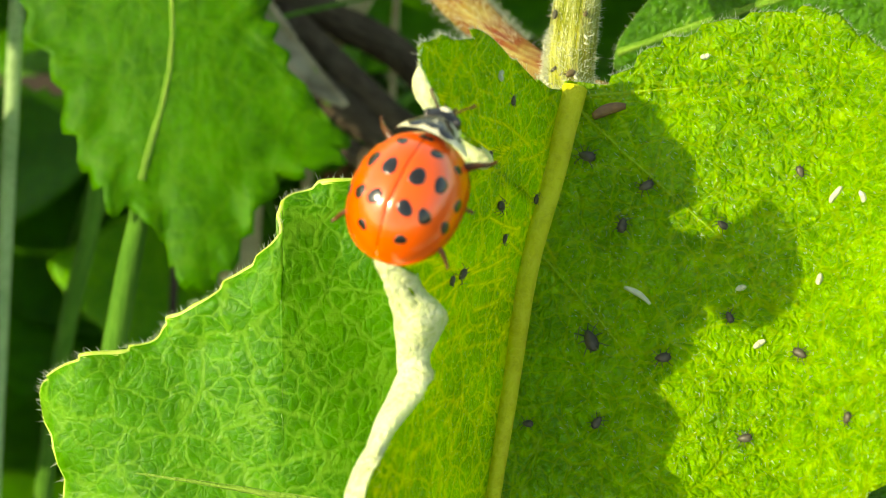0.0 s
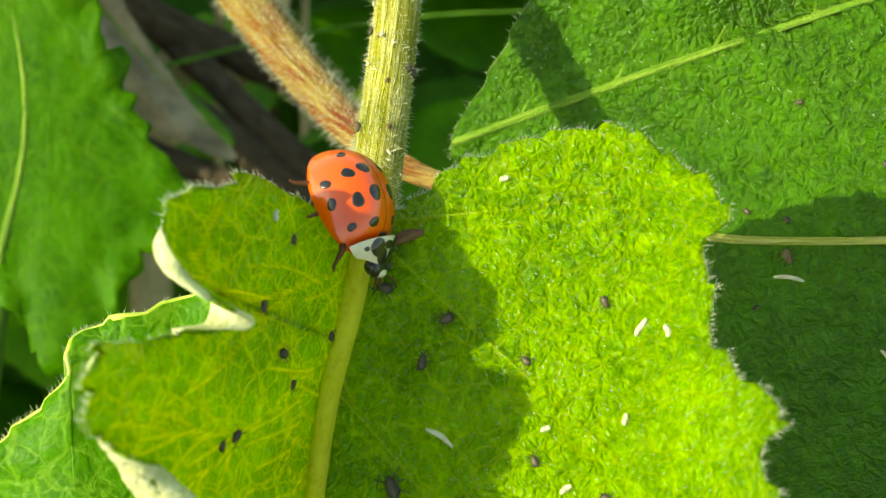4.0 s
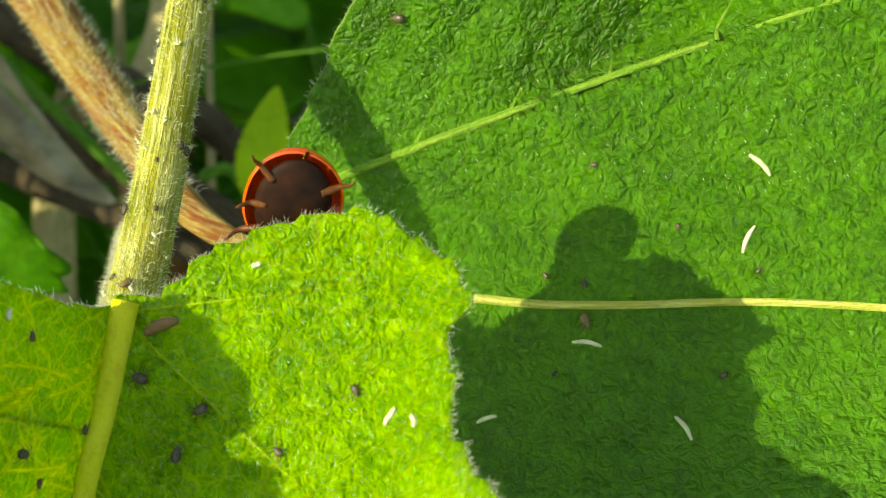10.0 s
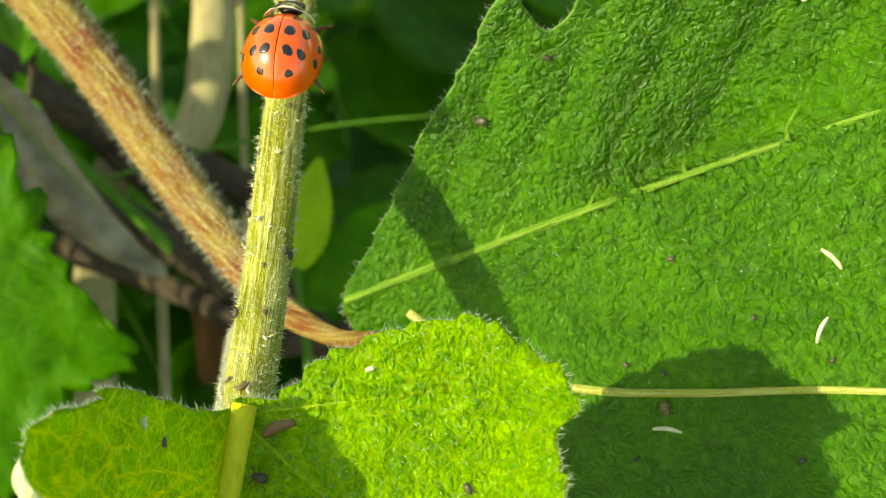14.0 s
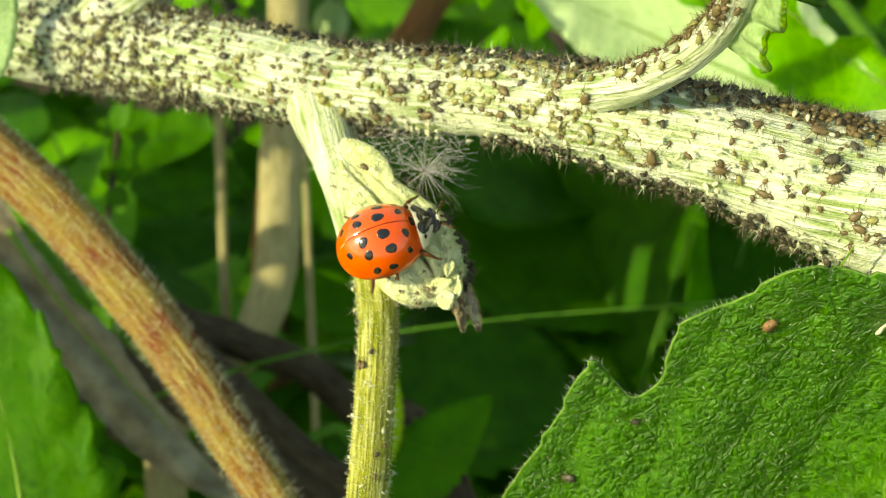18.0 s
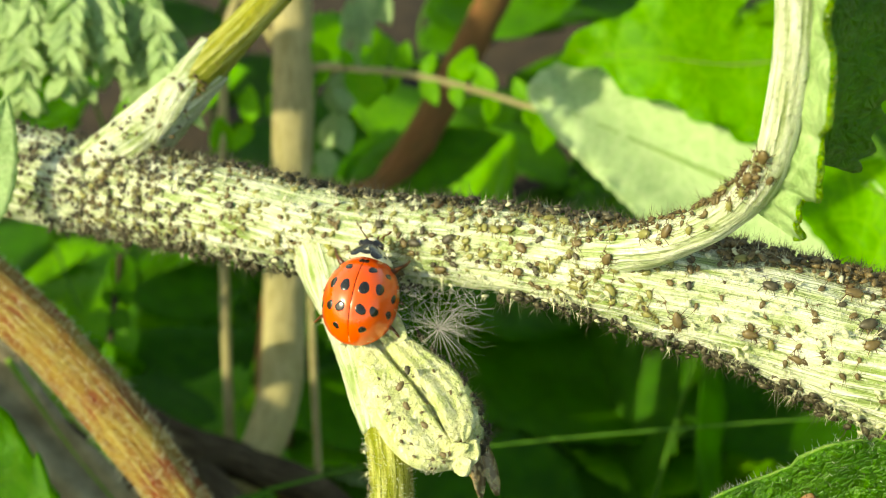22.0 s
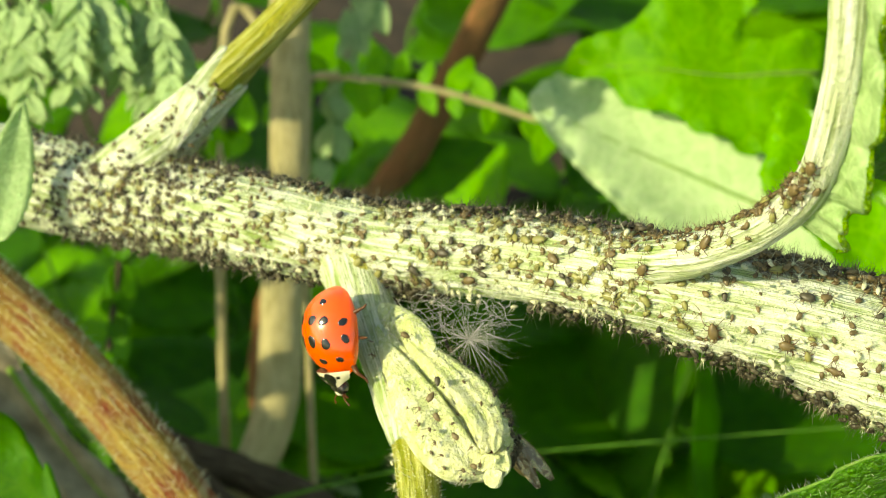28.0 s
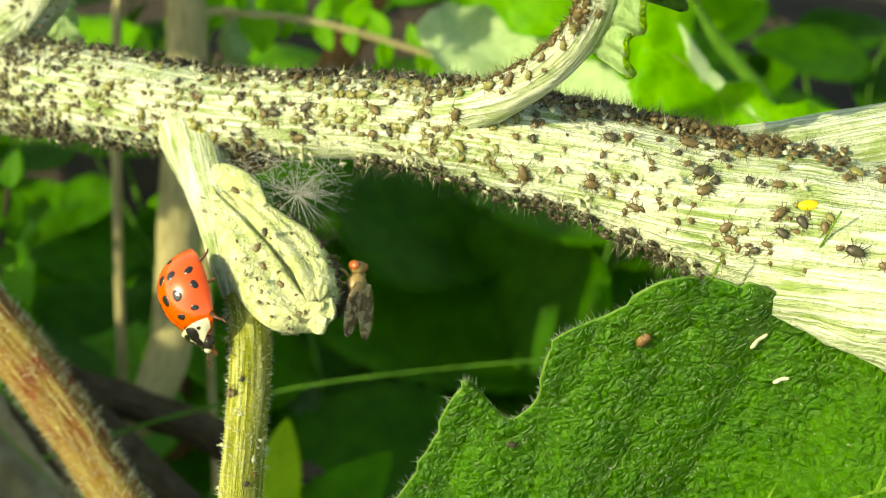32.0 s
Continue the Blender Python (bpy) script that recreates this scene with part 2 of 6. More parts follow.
M = {
    "young_leaf": leaf_material("young_leaf", (0.16, 0.42, 0.003), (0.34, 0.61, 0.004), (0.66, 0.76, 0.03), 0.8, 0.20, 0.56, 1.0, (0.25, 0.58, 0.002), 0.3, 0.05, 1.0, 0.00036, 0.6, 0.6),
    "young_under": leaf_material("young_under", (0.74, 0.78, 0.34), (0.84, 0.86, 0.50), (0.88, 0.88, 0.56), 0.8, 0.5, 0.38, 0.6, (0.70, 0.90, 0.06)),
    "old_leaf": leaf_material("old_leaf", (0.034, 0.150, 0.002), (0.070, 0.235, 0.003), (0.14, 0.31, 0.012), 0.55, 0.31, 0.36, 1.0, (0.22, 0.54, 0.004), 0.4, 0.22, 0.6, 0.00032, None, 0.5),
    "old_under": leaf_material("old_under", (0.10, 0.24, 0.03), (0.15, 0.30, 0.05), (0.25, 0.38, 0.08), 0.62, 0.5, 0.40, 0.5, (0.26, 0.66, 0.02)),
    "far_leaf": leaf_material("far_leaf", (0.014, 0.075, 0.001), (0.034, 0.15, 0.002), (0.06, 0.18, 0.004), 0.3, 0.5, 0.42, 0.4, (0.24, 0.62, 0.004), 0.3, 0.5, 0.14),
    # lighter copy of far_leaf and mid_leaf, its sunlit look put into the colour
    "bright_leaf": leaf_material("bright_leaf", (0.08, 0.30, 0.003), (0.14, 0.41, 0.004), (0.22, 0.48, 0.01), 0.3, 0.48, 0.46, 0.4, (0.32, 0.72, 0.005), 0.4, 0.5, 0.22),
    "pale_leaf": leaf_material("pale_leaf", (0.36, 0.52, 0.22), (0.44, 0.60, 0.28), (0.50, 0.62, 0.34), 0.3, 0.6, 0.25, 0.3, (0.5, 0.7, 0.2)),
    "fern_leaf": leaf_material("fern_leaf", (0.26, 0.42, 0.14), (0.42, 0.58, 0.26), (0.46, 0.6, 0.3), 0.5, 0.5, 0.35, 0.4, (0.5, 0.74, 0.16)),
    "vein": leaf_material("vein", (0.78, 0.72, 0.03), (0.86, 0.82, 0.05), (0.90, 0.86, 0.10), 1.5, 0.6, 0.35, 0.4, (0.94, 0.94, 0.08), 0.4, 0.4, 0.1),
    "downy_leaf": leaf_material("downy_leaf", (0.038, 0.17, 0.003), (0.068, 0.25, 0.005), (0.2, 0.42, 0.03), 0.5, 0.42, 0.44, 0.5, (0.30, 0.72, 0.006), 0.15, 0.6, 0.2),
    "mid_leaf": leaf_material("mid_leaf", (0.025, 0.12, 0.001), (0.054, 0.21, 0.002), (0.09, 0.25, 0.006), 0.3, 0.5, 0.42, 0.4, (0.24, 0.62, 0.004), 0.3, 0.5, 0.16),
    "leaf_edge": plain_material("leaf_edge", (0.34, 0.48, 0.04), (0.46, 0.58, 0.10), 1.0, 0.5, 0.3),
    "soft_vein": leaf_material("soft_vein", (0.26, 0.46, 0.006), (0.36, 0.56, 0.01), (0.45, 0.62, 0.03), 1.5, 0.45, 0.45, 0.4, (0.5, 0.76, 0.01), 0.4),
    "leaf_rib": stem_material("leaf_rib", (0.14, 0.30, 0.02), (0.10, 0.25, 0.012), (0.24, 0.38, 0.05)),
    "midrib": stem_material("midrib", (0.50, 0.50, 0.10), (0.42, 0.48, 0.06), (0.55, 0.58, 0.18)),
    "petiole": stem_material("petiole", (0.33, 0.33, 0.018), (0.18, 0.21, 0.007), (0.56, 0.56, 0.18), (0.24, 0.17, 0.008)),
    "branch": stem_material("branch", (0.63, 0.68, 0.44), (0.25, 0.36, 0.08), (0.86, 0.89, 0.72), (0.18, 0.21, 0.06)),
    "rust_stem": stem_material("rust_stem", (0.25, 0.16, 0.022), (0.17, 0.026, 0.010), (0.36, 0.31, 0.10), (0.10, 0.016, 0.006), 0.1, 0.2, 0.7),
    "dry_stem": stem_material("dry_stem", (0.075, 0.058, 0.034), (0.040, 0.028, 0.015), (0.13, 0.105, 0.07), (0.024, 0.015, 0.008), 0.0, 0.05, 0.9),
    "withered": plain_material("withered", (0.30, 0.27, 0.18), (0.15, 0.125, 0.075), 0.25, 0.8, 0.6, 0.0, 0.0, 0.15),
    "tan_stem": stem_material("tan_stem", (0.46, 0.40, 0.19), (0.30, 0.27, 0.11), (0.54, 0.48, 0.26), (0.20, 0.16, 0.07), 0.0, 0.05, 0.9),
    "red_stem": stem_material("red_stem", (0.19, 0.085, 0.03), (0.14, 0.09, 0.03), (0.26, 0.12, 0.05), None, 0.0, 0.08, 0.8),
    "grass": stem_material("grass", (0.08, 0.22, 0.02), (0.05, 0.16, 0.012), (0.12, 0.28, 0.03), None, 0.0, 0.12, 0.7),
    "shell": plain_material("shell", (0.86, 0.10, 0.002), (0.78, 0.075, 0.002), 0.35, 0.35, 0.05, 0.0, 1.0, 0.2, 0.17),
    "black": plain_material("black", (0.010, 0.009, 0.008), (0.018, 0.015, 0.012), 2.0, 0.22, 0.1, 0.0, 0.5),
    "cream": plain_material("cream", (0.66, 0.60, 0.38), (0.74, 0.68, 0.48), 1.0, 0.32, 0.05, 0.0, 0.4),
    "leg": plain_material("leg", (0.13, 0.045, 0.010), (0.06, 0.02, 0.006), 2.0, 0.35, 0.2, 0.0, 0.0, 0.3),
    "belly": plain_material("belly", (0.008, 0.005, 0.004), (0.028, 0.010, 0.005), 0.8, 0.6, 0.3, 0.0, 0.0, 0.08),
    "aphid_dark": plain_material("aphid_dark", (0.035, 0.030, 0.018), (0.10, 0.088, 0.05), 2.0, 0.4, 0.3, 0.0, 0.0, 0.35),
    "aphid_brown": plain_material("aphid_brown", (0.18, 0.13, 0.05), (0.075, 0.055, 0.022), 1.4, 0.4, 0.3, 0.0, 0.0, 0.4),
    "aphid_green": plain_material("aphid_green", (0.13, 0.125, 0.03), (0.32, 0.31, 0.10), 1.4, 0.4, 0.3, 0.0, 0.0, 0.4),
    "skin": plain_material("skin", (0.62, 0.62, 0.42), (0.48, 0.48, 0.28), 2.0, 0.5, 0.3),
    "debris": plain_material("debris", (0.14, 0.07, 0.02), (0.22, 0.12, 0.04), 2.0, 0.6, 0.4),
    "yellow": plain_material("yellow", (0.85, 0.48, 0.02), (0.90, 0.58, 0.04), 2.0, 0.35, 0.2),
    "fly": plain_material("fly", (0.42, 0.29, 0.10), (0.28, 0.18, 0.07), 2.0, 0.4, 0.3),
    "eye": plain_material("eye", (0.55, 0.16, 0.04), (0.42, 0.10, 0.03), 2.0, 0.25, 0.1),
    "soil": plain_material("soil", (0.02, 0.014, 0.008), (0.045, 0.03, 0.016), 0.08, 0.9, 0.8),
}


def wing_material():
    """A glassy wing with dark mottled bands."""
    n = Nodes("wing")
    v = n.coord()
    band = n.noise(v, 1.9, 2.0, 0.6)
    n.set(Base_Color=n.mix(n.span(band, 0.47, 0.52), (0.13, 0.085, 0.04), (0.58, 0.45, 0.26)), Roughness=0.25, Alpha=n.span(band, 0.47, 0.52, 0.95, 0.45))
    return n.mat


M["wing"] = wing_material()


def bud_material():
    """A pale, wrinkled, downy bud: cream, green and chalky blotches."""
    n = Nodes("bud")
    v = n.coord(1000.0, (1.0, 1.0, 0.7))
    broad, small, fine = n.noise(v, 0.5, 3.0), n.noise(v, 1.8, 5.0, 0.7, 1.2), n.noise(v, 6.0, 3.0)
    colour = n.mix(n.span(broad, 0.38, 0.62), (0.78, 0.80, 0.42), (0.60, 0.69, 0.26))
    colour = n.mix(n.span(small, 0.5, 0.62, 0.0, 0.8), colour, (0.90, 0.91, 0.64))
    colour = n.mix(n.span(small, 0.40, 0.30, 0.0, 0.6), colour, (0.42, 0.50, 0.12))
    height = n.math("ADD", n.math("MULTIPLY", small, 1.6), n.math("MULTIPLY", fine, 0.5))
    n.set(Base_Color=colour, Roughness=0.6, Normal=n.bump(height, 1.0, 0.0003), Specular_IOR_Level=0.3)
    return n.mat


M["bud"] = bud_material()


def hair_material(name, colour, other):
    """Fine glassy hairs that glow with the light behind them."""
    n = Nodes(name)
    c = n.mix(n.noise(n.coord(), 2.0), colour, other)
    n.set(Base_Color=c, Roughness=0.4)
    return n.thin(c, 0.5).mat


M["hair"] = hair_material("hair", (0.84, 0.86, 0.62), (0.92, 0.92, 0.76))
M["down"] = hair_material("down", (0.50, 0.50, 0.44), (0.66, 0.66, 0.60))


# ---- mesh helpers ----
def spline(points, count):
    """Catmull-Rom through rows of numbers."""
    p = np.array(points, float)
    p = np.vstack([2 * p[0] - p[1], p, 2 * p[-1] - p[-2]])
    out = []
    for s in np.linspace(0, len(p) - 3, count):
        k = min(int(s), len(p) - 4)
        u = s - k
        a, b, c, d = p[k : k + 4]
        out.append(0.5 * (2 * b + (c - a) * u + (2 * a - 5 * b + 4 * c - d) * u**2 + (3 * b - a - 3 * c + d) * u**3))
    return np.array(out)


def loop_spline(points, count):
    """A closed Catmull-Rom through rows of numbers."""
    p = np.array(points, float)
    m = len(p)
    out = []
    for s in np.arange(count) * m / count:
        k = int(s)
        u = s - k
        a, b, c, d = (p[(k + j - 1) % m] for j in range(4))
        out.append(0.5 * (2 * b + (c - a) * u + (2 * a - 5 * b + 4 * c - d) * u**2 + (3 * b - a - 3 * c + d) * u**3))
    return np.array(out)


def wave(p, scale, seed=0.0):
    """Smooth noise of about -1 to 1 at a place."""
    return noise.noise(Vector((p[0] / scale + seed, p[1] / scale + 2.3 * seed, p[2] / scale - seed)))


def mesh_of(name, verts, faces, uv=None, smooth=True):
    me = bpy.data.meshes.new(name)
    me.from_pydata([tuple(v) for v in verts], [], faces)
    if smooth:
        me.shade_smooth()
    if uv is not None:
        layer = me.uv_layers.new(name="uv")
        index = np.zeros(len(me.loops), int)
        me.loops.foreach_get("vertex_index", index)
        layer.data.foreach_set("uv", np.asarray(uv, float)[index].ravel())
    return me


def thing(name, base, label, category, group="", kind=""):
    """An Empty at the base (plan millimetres) that carries a thing's parts."""
    ob = new(name)
    ob.empty_display_size = 0.005
    ob.location = to_world(base)[0]
    return tagged(ob, label, category, group, kind)


def origin(ob):
    return np.array(ob.location) + (origin(ob.parent) if ob.parent else 0)


def piece(name, verts, faces, material, parent=None, label="", uv=None, smooth=True):
    """Links plan-space vertices as one mesh object, under a thing or a part."""
    w = to_world(verts)
    base = origin(parent) if parent else np.zeros(3)
    ob = new(name, mesh_of(name, w - base, faces, uv, smooth))
    for m in material if isinstance(material, list) else [material]:
        ob.data.materials.append(M[m])
    if parent:
        ob.parent = parent
    return tagged(ob, label)


def tube_of(path, sides=14, rib=0.0, ribs=9, rough=0.0, seed=0.0, squash=1.0, cap=True):
    """A tapered, ribbed tube along rows of x, y, z, radius. Returns vertices, faces, uv."""
    path = np.asarray(path, float)
    verts, faces, uv = [], [], []
    side = None
    run = 0.0
    for k, (x, y, z, r) in enumerate(path):
        a, b = path[max(k - 1, 0)][:3], path[min(k + 1, len(path) - 1)][:3]
        t = (b - a) / (np.linalg.norm(b - a) + 1e-9)
        if side is None:
            side = np.cross(t, (0.13, 0.9, 0.21))
        side = side - t * (side @ t)
        side /= np.linalg.norm(side) + 1e-9
        other = np.cross(t, side)
        if k:
            run += np.linalg.norm(path[k][:3] - path[k - 1][:3])
        for j in range(sides + 1):
            an = 2 * math.pi * j / sides
            q = r * (1 + rib * math.cos(ribs * an))
            p = np.array((x, y, z)) + side * q * math.cos(an) + other * q * math.sin(an) * squash
            if rough:
                jj = j % sides
                cp = (run, 3.0 * math.cos(2 * math.pi * jj / sides), 3.0 * math.sin(2 * math.pi * jj / sides))
                q2 = 1 + rough * (wave(cp, 2.2, seed) + 0.5 * wave(cp, 0.8, seed + 3))
                p = np.array((x, y, z)) + (p - (x, y, z)) * q2
            verts.append(p)
            uv.append((an * r, run))
    m = sides + 1
    for k in range(len(path) - 1):
        for j in range(sides):
            a = k * m + j
            faces.append((a, a + 1, a + m + 1, a + m))
    if cap:
        for k, flip in ((0, True), (len(path) - 1, False)):
            c = len(verts)
            verts.append(path[k][:3])
            uv.append((0, 0))
            for j in range(sides):
                f = (c, k * m + j, k * m + j + 1)
                faces.append(f[::-1] if flip else f)
    return verts, faces, uv


def tube(name, points, material, parent, label="", count=40, **how):
    """A tube through control rows of x, y, z, radius."""
    v, f, uv = tube_of(spline(points, count), **how)
    return piece(name, v, f, material, parent, label, uv)


def merge(parts):
    """Joins lists of (vertices, faces) into one."""
    verts, faces = [], []
    for v, f in parts:
        off = len(verts)
        verts += [tuple(p) for p in v]
        faces += [tuple(i + off for i in face) for face in f]
    return verts, faces


def hairs(name, roots, parent, length=0.5, width=0.05, seed=1, spread=0.5, material="hair"):
    """Fine hairs: a thin three-sided spike at each root (place, outward way)."""
    rnd = random.Random(seed)
    verts, faces = [], []
    for place, way in roots:
        way = Vector(way).normalized() + Vector([rnd.uniform(-spread, spread) for _ in range(3)])
        way.normalize()
        l = length * rnd.uniform(0.45, 1.3)
        s = way.orthogonal().normalized() * width * 0.5
        o = way.cross(s).normalized() * width * 0.5
        p = Vector(place) - way * 0.05
        bend = Vector([rnd.uniform(-0.25, 0.25) for _ in range(3)]) * l
        k = len(verts)
        verts += [p + s, p - s, p + o, p + way * l * 0.6 + bend * 0.3 + s * 0.5, p + way * l * 0.6 + bend * 0.3 - s * 0.5, p + way * l + bend]
        faces += [(k, k + 1, k + 4, k + 3), (k + 1, k + 2, k + 4), (k + 2, k, k + 3), (k + 3, k + 4, k + 5)]
    return piece(name, verts, faces, material, parent)


class Blade:
    """A leaf blade: a closed outline in the plan's x and z, and a depth over it; the margin may be toothed and rolled."""

    def __init__(self, centre, outline, depth, teeth=0.3, tooth=2.6, count=260, rings=30, seed=0.0, rolls=None, ripple=0.25):
        self.depth, self.c = depth, np.array(centre, float)
        turn = np.array(outline, float)
        if (turn[:, 0] * np.roll(turn[:, 1], -1) - turn[:, 1] * np.roll(turn[:, 0], -1)).sum() < 0:
            outline, rolls = outline[::-1], rolls[::-1] if rolls else None
        loop = self.loop = loop_spline(outline, count)
        rolled = loop_spline([[r] for r in rolls], count)[:, 0] if rolls else np.zeros(count)
        run = np.r_[0, np.cumsum(np.linalg.norm(np.diff(loop, axis=0), axis=1))]
        self.rim, self.seed, self.ripple = [], seed, ripple
        self.angles = np.arctan2(loop[:, 1] - self.c[1], loop[:, 0] - self.c[0])
        verts, faces, uv = [], [], []
        for k, o in enumerate(loop):
            out = o - self.c
            far = np.linalg.norm(out)
            out = out / far
            ph = run[k] / tooth + 0.8 * wave((run[k], 0, 0), 5.0, seed)
            saw = ph - math.floor(ph)
            roll = max(rolled[k], 0.0)
            far += (teeth * (saw - 0.5) + 0.4 * teeth * wave((run[k], 1, 0), 1.1, seed + 7)) * max(0.0, 1.0 - roll)
            flat_end = far - 0.4 * min(roll, 1.0)
            far += roll
            for j in range(1, rings + 1):
                t = (j / rings) ** 0.85
                flat = min(t * far, flat_end) if roll > 0.05 else t * far
                p = self.c + out * flat
                y = depth(p[0], p[1])
                y += self.waves(p, t)
                v = np.array((p[0], y, p[1]))
                past = t * far - flat
                if past > 0:
                    rr = 0.95 * (1 + 0.30 * math.sin(1.75 * run[k]) + 0.1 * wave((p[0], 0, p[1]), 2.4, seed + 8))
                    an = min(past / rr, 5.2)
                    e = 0.1
                    rise = (depth(p[0], p[1]) - depth(p[0] - e * out[0], p[1] - e * out[1])) / e
                    along = np.array((out[0], rise, out[1])) / math.hypot(1, rise)
                    over = np.array((rise * out[0], -1.0, rise * out[1])) / math.hypot(1, rise)
                    v += along * rr * (1 - 0.05 * an) * math.sin(an) + over * rr * (1 - math.cos(an)) * (1 - 0.05 * an)
                    v += np.array((out[0], -0.6, out[1])) * 0.22 * wave((v[0], 2 * an, v[2]), 0.9, seed + 9)
                verts.append(v)
                uv.append((p[0], p[1]))
            self.rim.append((verts[-1], (out[0], -0.25, out[1])))
        mid = len(verts)
        verts.append((self.c[0], depth(*self.c), self.c[1]))
        uv.append(tuple(self.c))
        for k in range(count):
            n = (k + 1) % count
            for j in range(rings - 1):
                faces.append((k * rings + j, k * rings + j + 1, n * rings + j + 1, n * rings + j))
            faces.append((mid, k * rings, n * rings))
        self.verts, self.faces, self.uv = verts, faces, uv

    def waves(self, p, t):
        """The blade's small unevenness, greatest near the margin."""
        return self.ripple * (t**4) * wave((p[0], 0, p[1]), 2.6, self.seed + 1) * 2 + 0.10 * wave((p[0], 0, p[1]), 1.3, self.seed + 2)

    def at(self, x, z, lift=0.0):
        """A place on the blade, raised towards the camera."""
        a = math.atan2(z - self.c[1], x - self.c[0])
        k = int(np.argmin(np.abs((self.angles - a + math.pi) % (2 * math.pi) - math.pi)))
        t = min(1.0, math.hypot(x - self.c[0], z - self.c[1]) / np.linalg.norm(self.loop[k] - self.c))
        extra = self.waves((x, z), t)
        e = 0.15
        gx = (self.depth(x + e, z) - self.depth(x - e, z)) / (2 * e)
        gz = (self.depth(x, z + e) - self.depth(x, z - e)) / (2 * e)
        n = np.array((gx, -1.0, gz))
        n /= np.linalg.norm(n)
        return np.array((x, self.depth(x, z) + extra, z)) + n * lift, n

    def holds(self, x, z):
        """Whether a place lies within the outline."""
        a = self.loop
        b = np.roll(a, -1, axis=0)
        with np.errstate(divide="ignore", invalid="ignore"):
            cut = (a[:, 1] > z) != (b[:, 1] > z)
            at = a[:, 0] + (z - a[:, 1]) * (b[:, 0] - a[:, 0]) / (b[:, 1] - a[:, 1])
        return int((cut & (x < at)).sum()) % 2 == 1

    def build(self, name, materials, parent, label="", thick=0.22):
        ob = piece(name, self.verts, self.faces, materials, parent, label, self.uv)
        solid = ob.modifiers.new("thickness", "SOLIDIFY")
        solid.thickness, solid.offset, solid.material_offset = thick * 0.001, 0.0, len(materials) - 1
        self.ob = ob
        return ob

    def draw_veins(self, lines):
        """Marks the veins in the blade itself: lines of x, z points with a half width."""
        pts, wide = [], []
        for line, r in lines:
            for x, z in spline(line, 26):
                pts.append(self.at(x, z)[0])
                wide.append(r)
        pts, wide, v = np.array(pts), np.array(wide), np.array(self.verts)
        out = np.zeros(len(v))
        for k in range(0, len(v), 2000):
            d = np.linalg.norm(v[k : k + 2000, None] - pts[None], axis=2) - wide
            out[k : k + 2000] = np.clip(1 - d.min(axis=1) / 0.08, 0, 1)
        self.ob.data.attributes.new("veins", "FLOAT", "POINT").data.foreach_set("value", out)

    def margin(self, parent, radius, material, label="pale downy leaf margin"):
        """The thickened edge of the blade."""
        rows = [(*p, radius * (1 + 0.4 * wave(p, 1.2, self.seed + 4))) for p, _ in self.rim + self.rim[:1]]
        v, f, uv = tube_of(rows, 6, cap=False)
        return piece("margin", v, f, material, parent, label, uv)

    def vein(self, name, points, r0, r1, material, parent, lift=0.05, count=24, sides=8):
        """A raised vein along x, z points, tapering from r0 to r1."""
        xy = spline(points, count)
        rows = []
        for k, (x, z) in enumerate(xy):
            p, n = self.at(x, z, lift)
            rows.append((*p, r0 + (r1 - r0) * k / (count - 1)))
        v, f, uv = tube_of(rows, sides=sides)
        return piece(name, v, f, material, parent, "", uv)


# ---- ground ----
def build_ground():
    """One sheet of dark soil that reaches the horizon, uneven near the plants."""
    edges = np.r_[-3000, -800, -200, -40, -10, -3, np.linspace(-1.2, 1.2, 61), 3, 10, 40, 200, 800, 3000]
    verts, faces = [], []
    for y in edges:
        for x in edges:
            near = max(0.0, 1 - max(abs(x), abs(y)) / 1.3)
            verts.append((x, y, near * (0.012 * noise.noise(Vector((x * 9, y * 9, 0))) + 0.004 * noise.noise(Vector((x * 40, y * 40, 3))))))
    m = len(edges)
    for j in range(m - 1):
        for i in range(m - 1):
            a = j * m + i
            faces.append((a, a + 1, a + m + 1, a + m))
    ob = new("ground", mesh_of("ground", verts, faces))
    ob.data.materials.append(M["soil"])
    tagged(ob, "dark bare soil under the weeds", "ground", kind="structure")


build_ground()

# ---- the plant ----
BRANCH = [(-75, 62, 66, 4.2), (-45, 47, 57.5, 4.0), (-26, 39.5, 51.2, 3.5), (-14, 28.5, 46.6, 3.05), (-5, 23.5, 43.4, 2.65), (2, 19.2, 41.8, 2.4), (8, 14.5, 39.8, 2.45), (13, 12.2, 37.7, 2.75), (18, 11.0, 35.8, 3.1), (23, 10.0, 33.3, 3.7), (29, 8.6, 30.6, 4.6), (38, 6.0, 26.5, 5.2), (55, 3, 14, 5.6), (78, 8, -40, 6.0), (92, 20, -120, 6.5), (100, 30, ground_at(100, 30) - 4, 7.0)]
PETIOLE = [(-5.1, 3.6, 1.3, 0.85), (-5.0, 4.3, 2.3, 1.25), (-4.9, 6.6, 4.6, 1.32), (-4.5, 8.8, 8.5, 1.28), (-4.2, 11.0, 12.5, 1.25), (-3.9, 13.6, 17.0, 1.22), (-3.5, 16.6, 22.8, 1.2), (-3.2, 18.8, 28.0, 1.25), (-3.6, 20.6, 32.5, 1.35), (-4.6, 21.8, 36.5, 1.5), (-5.9, 22.8, 40.0, 1.8), (-6.4, 23.4, 42.5, 2.0)]
